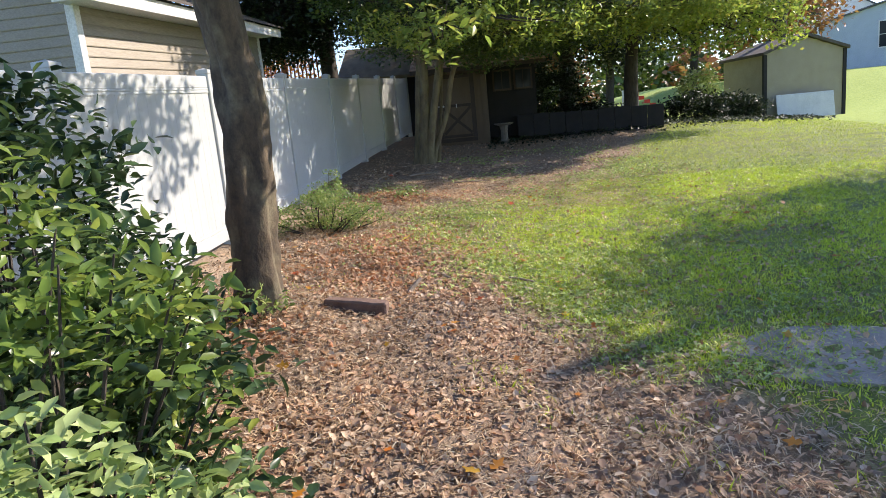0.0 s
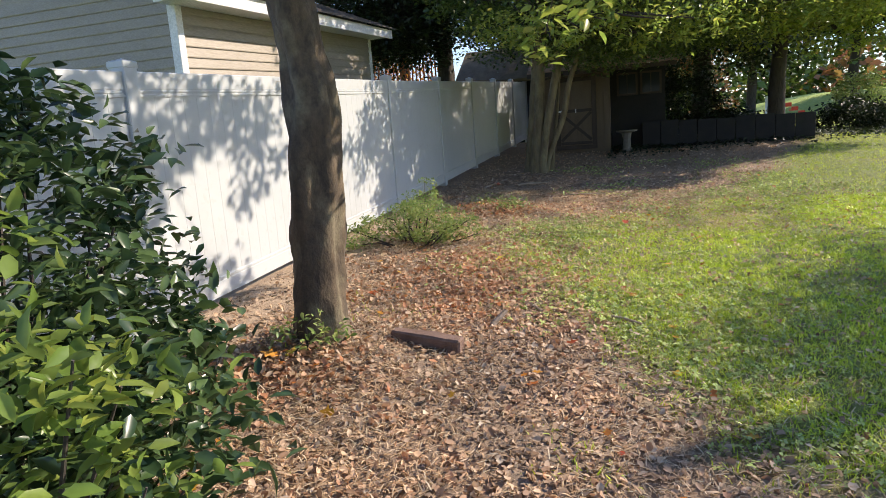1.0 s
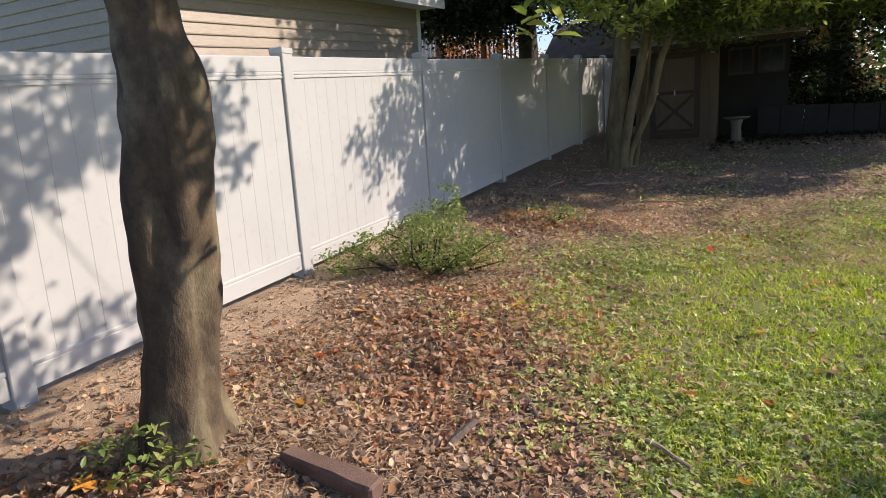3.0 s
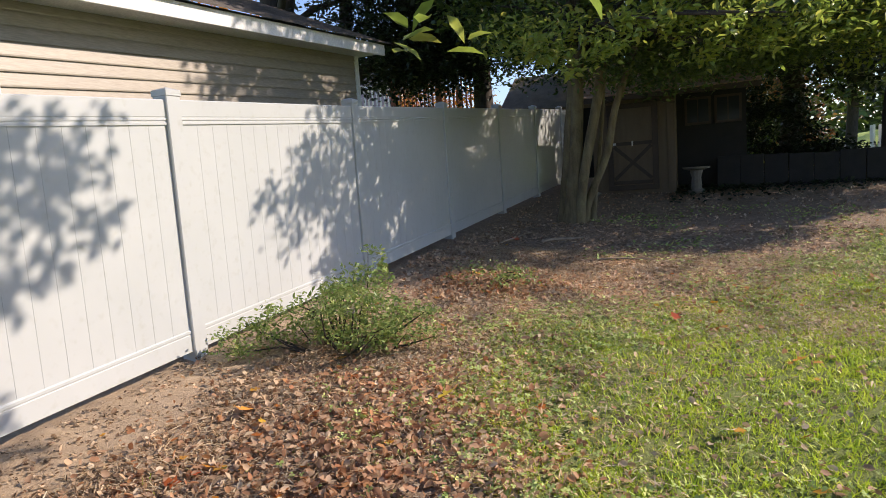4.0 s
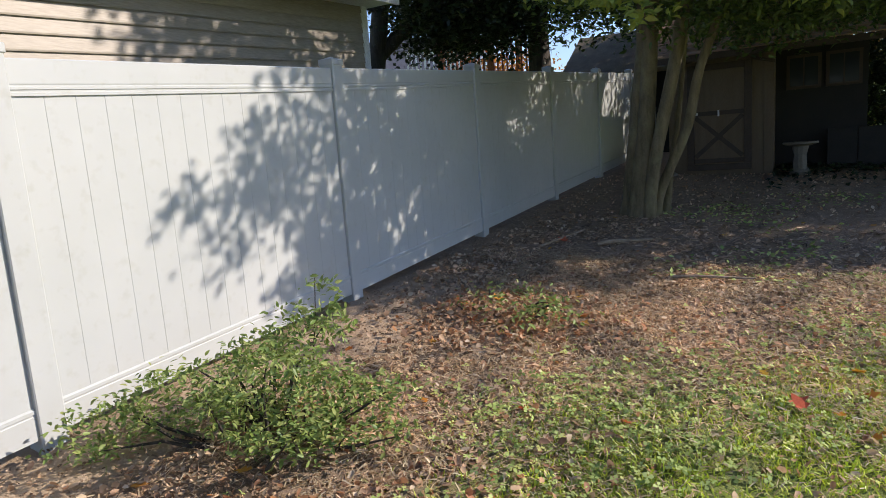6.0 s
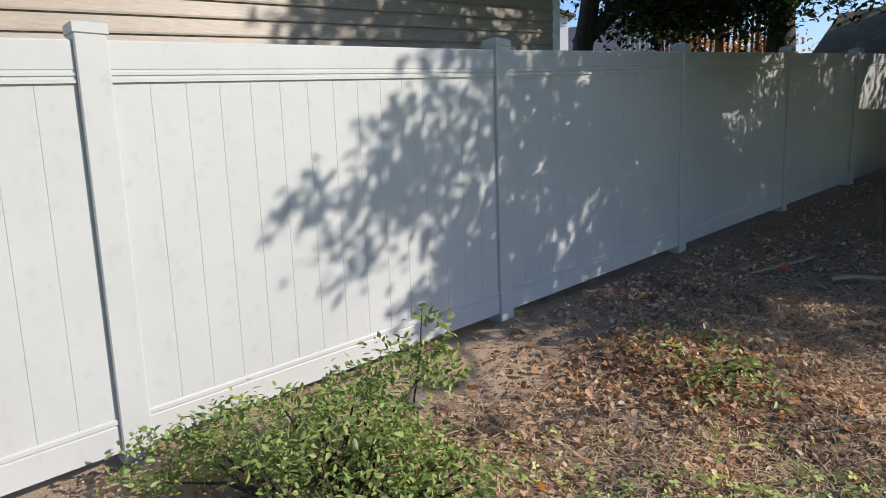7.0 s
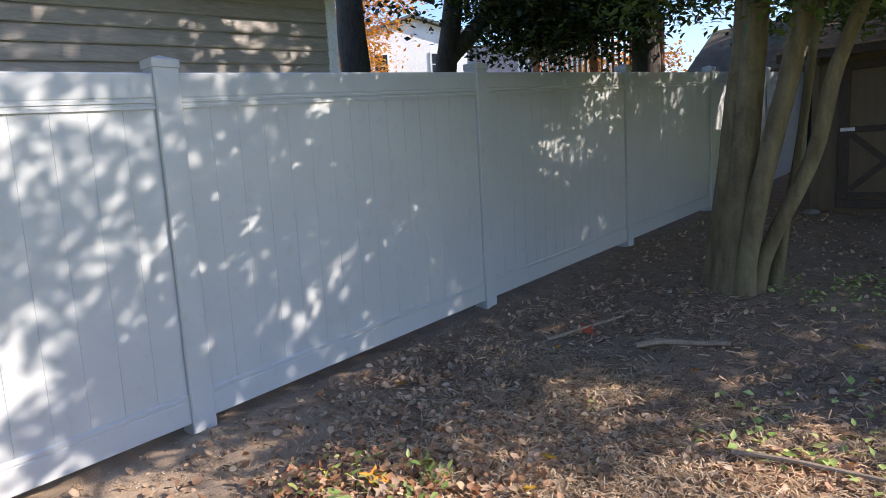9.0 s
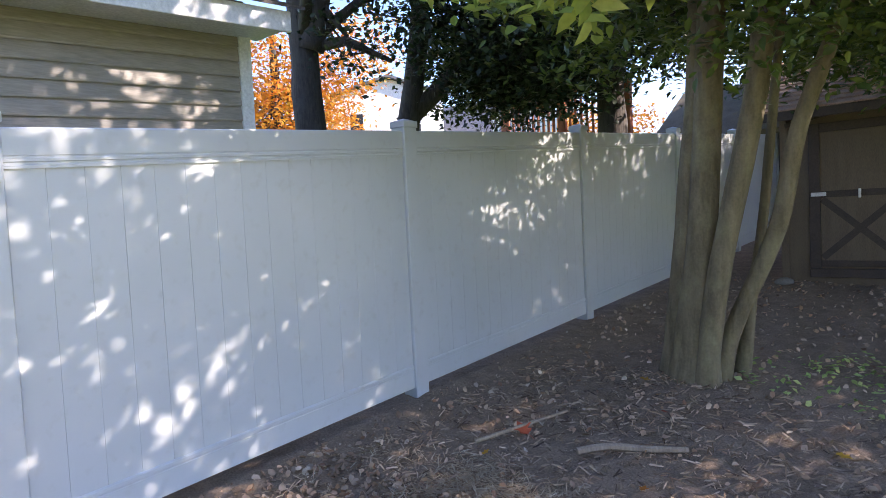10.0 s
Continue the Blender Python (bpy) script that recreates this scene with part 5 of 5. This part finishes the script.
bmesh.ops.subdivide_edges(bm, edges=bm.edges[:], cuts=4, use_grid_fill=True)
for v in bm.verts:
    v.co += Vector((noise.noise(v.co * 9), noise.noise(v.co * 9 + Vector((5, 0, 0))), noise.noise(v.co * 9 + Vector((0, 7, 0))))) * 0.008
part("body", bm, BLOCK, blk)


def stick(label, a, b, r, seed, mat=None):
    a, b = Vector(a), Vector(b)
    rngl = np.random.default_rng(seed)
    pts = [a.lerp(b, f) - a + Vector(rngl.normal(0, r * 0.5, 3)) * (0 < f < 1) for f in (0, 0.3, 0.65, 1)]
    p, q = smooth_path(pts, [r, r * 0.95, r * 0.85, r * 0.7], 3)
    ob = part("stick", tube(bmesh.new(), p, q, 7, 0.2, seed), mat or WOOD)
    ob.location = a
    return tagged(ob, label, "stick")


stick("stub of split wood standing among dry leaves", at_ground(-0.45, 5.6, -0.01), (-0.36, 5.74, gz(-0.4, 5.7) + 0.1), 0.022, 1)
stick("fallen pale branch lying in the shade", at_ground(-1.37, 12.2, 0.025), at_ground(-0.9, 12.52, 0.03), 0.022, 2)
stick("thin dead branch on the soil", at_ground(-1.9, 12.0, 0.02), at_ground(-1.6, 12.5, 0.09), 0.012, 3)
stick("thin grey stick among the mulch", at_ground(-0.15, 6.0, 0.02), at_ground(-0.35, 6.3, 0.03), 0.01, 4)
stick("short stick on the lawn edge", at_ground(0.35, 6.0, 0.02), at_ground(0.55, 5.85, 0.03), 0.012, 5)
stick("long pale stick lying under the tree", at_ground(-0.5, 11.3, 0.03), at_ground(0.1, 11.45, 0.03), 0.013, 6)


def rock(label, x, y, r, mat, seed):
    bm = bmesh.new()
    bmesh.ops.create_icosphere(bm, subdivisions=2, radius=r)
    for v in bm.verts:
        v.co *= 1 + 0.25 * noise.noise(v.co / r * 1.3 + Vector((seed, 0, 0)))
        v.co.z *= 0.55
    ob = part("stone", bm, mat, smooth=True)
    ob.location = at_ground(x, y, r * 0.3)
    return tagged(ob, label, "stone")


rock("half-buried grey stone at the fence foot", -2.2, 8.75, 0.065, CONCRETE, 1)
rock("small grey stone beside the shed door", -1.5, 17.2, 0.1, CONCRETE, 2)


LEAF_HUES = {"yellow": (0.72, 0.5, 0.04), "orange": (0.66, 0.27, 0.035), "red": (0.55, 0.1, 0.035), "pale": (0.7, 0.6, 0.4)}
LEAF_MATS = {k: noisy(k + "_leaf", tuple(0.8 * x for x in c), c, 30, 0.6, 160, 0.3, 0.003) for k, c in LEAF_HUES.items()}


def big_leaf(hue, x, y, turn, size):
    """One large lobed leaf lying curled on the ground."""
    bm = bmesh.new()
    vs = [bm.verts.new((px * size, py * size, (pz + 0.25 * px * px) * size)) for px, py, pz in MAPLE_V]
    for f in MAPLE_F:
        bm.faces.new([vs[k] for k in f])
    tube(bm, [(0, -0.45 * size, 0.002), (0.02 * size, -0.8 * size, 0.01), (0.06 * size, -1.0 * size, 0.004)], [0.0014, 0.0012, 0.001], 5)
    ob = part("maple_leaf", bm, LEAF_MATS[hue])
    ob.location = at_ground(x, y, 0.045)
    ob.rotation_euler = (0.25, -0.2, turn)
    return tagged(ob, f"large {hue} fallen maple leaf lying on the ground", "leaf", group="large fallen leaves")


for i, (hue, x, y) in enumerate((("yellow", -1.48, 4.72), ("orange", -1.61, 4.69), ("orange", -1.72, 6.85), ("orange", 1.18, 8.56), ("red", 0.41, 9.32), ("orange", -1.54, 10.15), ("pale", 0.75, 7.44), ("yellow", -0.73, 7.4), ("red", -1.74, 12.24))):
    big_leaf(hue, x, y, 1.7 * i, 0.1 + 0.012 * (i % 3))

# ---- ground cover ----
rng = np.random.default_rng(101)


def scatter(n, x0, x1, y0, y1, weight):
    x, y = rng.uniform(x0, x1, n), rng.uniform(y0, y1, n)
    k = rng.uniform(0, 1, n) < weight(x, y)
    x, y = x[k], y[k]
    return np.stack([x, y, ground(x, y)], 1)


def bare_dirt_at(x, y):
    return ((x - 3.5) / 1.9) ** 2 + ((y - 4.2) / 0.5) ** 2 < 0.75 + 0.3 * wob(x, y, 3.0, 2.0)


def bed_at(x, y):
    return (1 - turf_at(x, y)) * (1 - strip_at(x, y))


def litter_w(x, y):
    c = 0.5 + 0.5 * wob(x, y, 1.2, 4.0)
    near = np.where(y < 8.3, 0.6, 0.5)
    return np.clip(bed_at(x, y) * near * (0.35 + 0.65 * c) + 0.06 * turf_at(x, y) + 0.06 * strip_at(x, y), 0, 1)


def cover(name, label, category, mat, tv, tf, p, lo, hi, tilt, lift=0.0, loose=0.0):
    p = p + np.array([0, 0, lift])
    p[:, 2] += loose * rng.uniform(0, 1, len(p)) ** 2
    ob = many(name, mat, tv, tf, p, rng.uniform(lo, hi, len(p)), rots(rng, len(p), tilt=tilt))
    return tagged(ob, label, category, kind="stuff")


cover("fallen_leaves", "dry curled brown leaves strewn over the soil", "leaves", LITTER, CURL_V, CURL_F, np.concatenate([
    scatter(150000, -2.6, 3.5, 0.8, 11.5, litter_w), scatter(11000, -2.6, 3.5, 11.5, 17.5, litter_w)]), 0.012, 0.05, 1.0, 0.008, 0.02)
pile = lambda x, y: np.exp(-((x + 0.95) ** 2 / 0.5 + (y - 6.7) ** 2 / 0.9)) * (0.55 + 0.45 * wob(x, y, 2.4, 3.0)) + 0.8 * np.exp(-((x + 1.3) ** 2 / 0.3 + (y - 10) ** 2 / 0.25)) + 0.7 * np.exp(-((x + 1.5) ** 2 / 0.25 + (y - 4.55) ** 2 / 0.12))
p = scatter(46000, -2.3, 0.6, 4.0, 11, lambda x, y: np.clip(pile(x, y), 0, 1))
p[:, 2] += rng.uniform(0, 0.06, len(p)) * np.clip(pile(p[:, 0], p[:, 1]), 0, 1)
cover("leaf_pile", "heaped reddish-brown dead leaves", "leaves", PILE, CURL_V, CURL_F, p, 0.016, 0.052, 1.2, 0.01, 0.03)
cover("leaf_pile", "lobed brown leaves lying on the heap", "leaves", PILE, MAPLE_V, MAPLE_F, p[::26], 0.035, 0.075, 0.7, 0.03)
cover("bright_leaves", "scattered orange, red and yellow fallen leaves", "leaves", BRIGHT, MAPLE_V, MAPLE_F, scatter(900, -2.3, 3.5, 1.5, 14, lambda x, y: np.clip(0.2 + np.exp(-((x + 1.4) ** 2 + (y - 4.6) ** 2) / 0.3) + np.exp(-((x + 1.45) ** 2 + (y - 6.5) ** 2) / 0.2) + np.exp(-((x + 1.4) ** 2 + (y - 10) ** 2) / 0.2), 0, 1)), 0.04, 0.085, 0.35, 0.03)
cover("wood_chips", "wood chips and twigs mulching the bed", "mulch", CHIPS, CHIP_V, CHIP_F, scatter(105000, -2.4, 3.2, -0.5, 13.5, lambda x, y: np.clip(bed_at(x, y) * (0.45 + 0.5 * wob(x, y, 0.9, 1.0)), 0, 1)), 0.018, 0.075, 0.55, 0.006, 0.012)
cover("dead_grass", "pale straw-coloured dead grass over bed and lawn edge", "straw", STRAW, STRAW_V, STRAW_F, np.concatenate([
    scatter(220000, -2.4, 3.4, 1.2, 11.8, lambda x, y: np.clip(bed_at(x, y) * np.clip(0.45 + 0.9 * wob(x, y, 1.6, 2.0), 0.06, 1) + 0.2 * turf_at(x, y) * (1 - sstep(0.3, 2.4, x - bed_edge(y))), 0, 1)),
    scatter(20000, -0.6, 4.5, 3.0, 12.0, lambda x, y: turf_at(x, y) * np.clip(0.1 + 0.5 * wob(x, y, 2.2, 8.0), 0, 1)),
    scatter(120000, -1.9, 2.2, 8.6, 11.9, lambda x, y: np.clip(0.5 + 0.6 * wob(x, y, 1.8, 6.0), 0, 1) * (1 - strip_at(x, y)) * sstep(8.6, 9.6, y)),
    scatter(60000, -1.4, 1.6, 6.6, 9.6, lambda x, y: np.clip(0.3 + 0.7 * wob(x, y, 2.1, 5.0), 0, 1) * np.exp(-((x - bed_edge(y)) / 0.9) ** 2))]), 0.025, 0.078, 0.45, 0.006, 0.025)
mixed = lambda x, y: np.clip(0.2 + 0.8 * wob(x, y, 1.7, 11.0), 0, 1) * np.exp(-((x - bed_edge(y) - 0.2) / 0.9) ** 2)
cover("fallen_leaves", "dry brown leaves caught in the weeds at the lawn edge", "leaves", PILE, CURL_V, CURL_F, scatter(10000, -1.4, 2.6, 5.5, 11.0, mixed), 0.016, 0.05, 1.0, 0.02, 0.025)
cover("soil_crumbs", "crumbs of soil and small stones on the bare strip", "soil", CHIPS, CURL_V, CURL_F, scatter(26000, -2.7, -1.5, 1.0, 14, lambda x, y: 0.2 + 0.4 * strip_at(x, y)), 0.008, 0.025, 0.6, 0.0)
cover("grass", "short green lawn grass with thin patches", "grass", GRASS, BLADE_V, BLADE_F, np.concatenate([
    scatter(280000, -1.2, 4.5, 2.8, 11.0, lambda x, y: np.where(bare_dirt_at(x, y), 0.08, 1) * turf_at(x, y) ** 1.3 * np.clip(0.72 + 0.6 * wob(x, y, 1.7, 3.0) + 0.4 * wob(x, y, 4.1, 1.0), 0.12, 1)),
    scatter(60000, 4.5, 9.5, 4.0, 11.0, lambda x, y: 0.8 + 0 * x),
    scatter(80000, -0.5, 9.0, 10.0, 20.0, lambda x, y: turf_at(x, y) ** 1.3 * 0.8)]), 0.022, 0.065, 0.8, -0.003)
cover("clover", "small clover and weed leaves through the lawn", "weeds", LEAF_WEED, CLOVER_V, CLOVER_F, scatter(90000, -0.8, 5.5, 4.0, 12.0, lambda x, y: turf_at(x, y) * np.clip(0.45 + 0.8 * wob(x, y, 1.3, 2.0), 0.03, 1) * (1 - 0.85 * sstep(0.6, 2.2, x - bed_edge(y)))), 0.015, 0.042, 0.7, 0.016, 0.03)
cover("grass_tufts", "sparse grass tufts growing through the mulch", "grass", GRASS, BLADE_V, BLADE_F, scatter(60000, -1.8, 2.5, 1.5, 11.0, lambda x, y: bed_at(x, y) * np.clip(wob(x, y, 1.6, 7.0) - 0.25, 0, 1)), 0.03, 0.07, 0.5, -0.004)
cover("weeds", "low broad-leaved weeds along the lawn edge", "weeds", LEAF_WEED, CLOVER_V, CLOVER_F, scatter(64000, -1.6, 2.8, 5.5, 14, lambda x, y: np.clip(np.exp(-((x - bed_edge(y)) / 0.6) ** 2) * (0.45 + 0.8 * wob(x, y, 1.5, 5.0)), 0, 1)), 0.016, 0.046, 0.7, 0.012, 0.04)
cover("ivy", "glossy ground ivy in the shade of the trees", "ivy", LEAF_DARK, OVAL_WIDE_V, OVAL_F, scatter(26000, 0.0, 9.5, 15.5, 22.5, lambda x, y: np.exp(-((y - 18.6 - 0.35 * (x - 2)) / 1.3) ** 2) * 0.9), 0.06, 0.12, 0.5, 0.06)
cover("ivy", "dark weeds growing under the many-stemmed tree", "ivy", LEAF_WEED, OVAL_WIDE_V, OVAL_F, scatter(9000, -1.4, 3.0, 11.3, 15.5, lambda x, y: np.clip(wob(x, y, 1.1, 9.0), 0, 1) * 0.8), 0.035, 0.07, 0.5, 0.03)
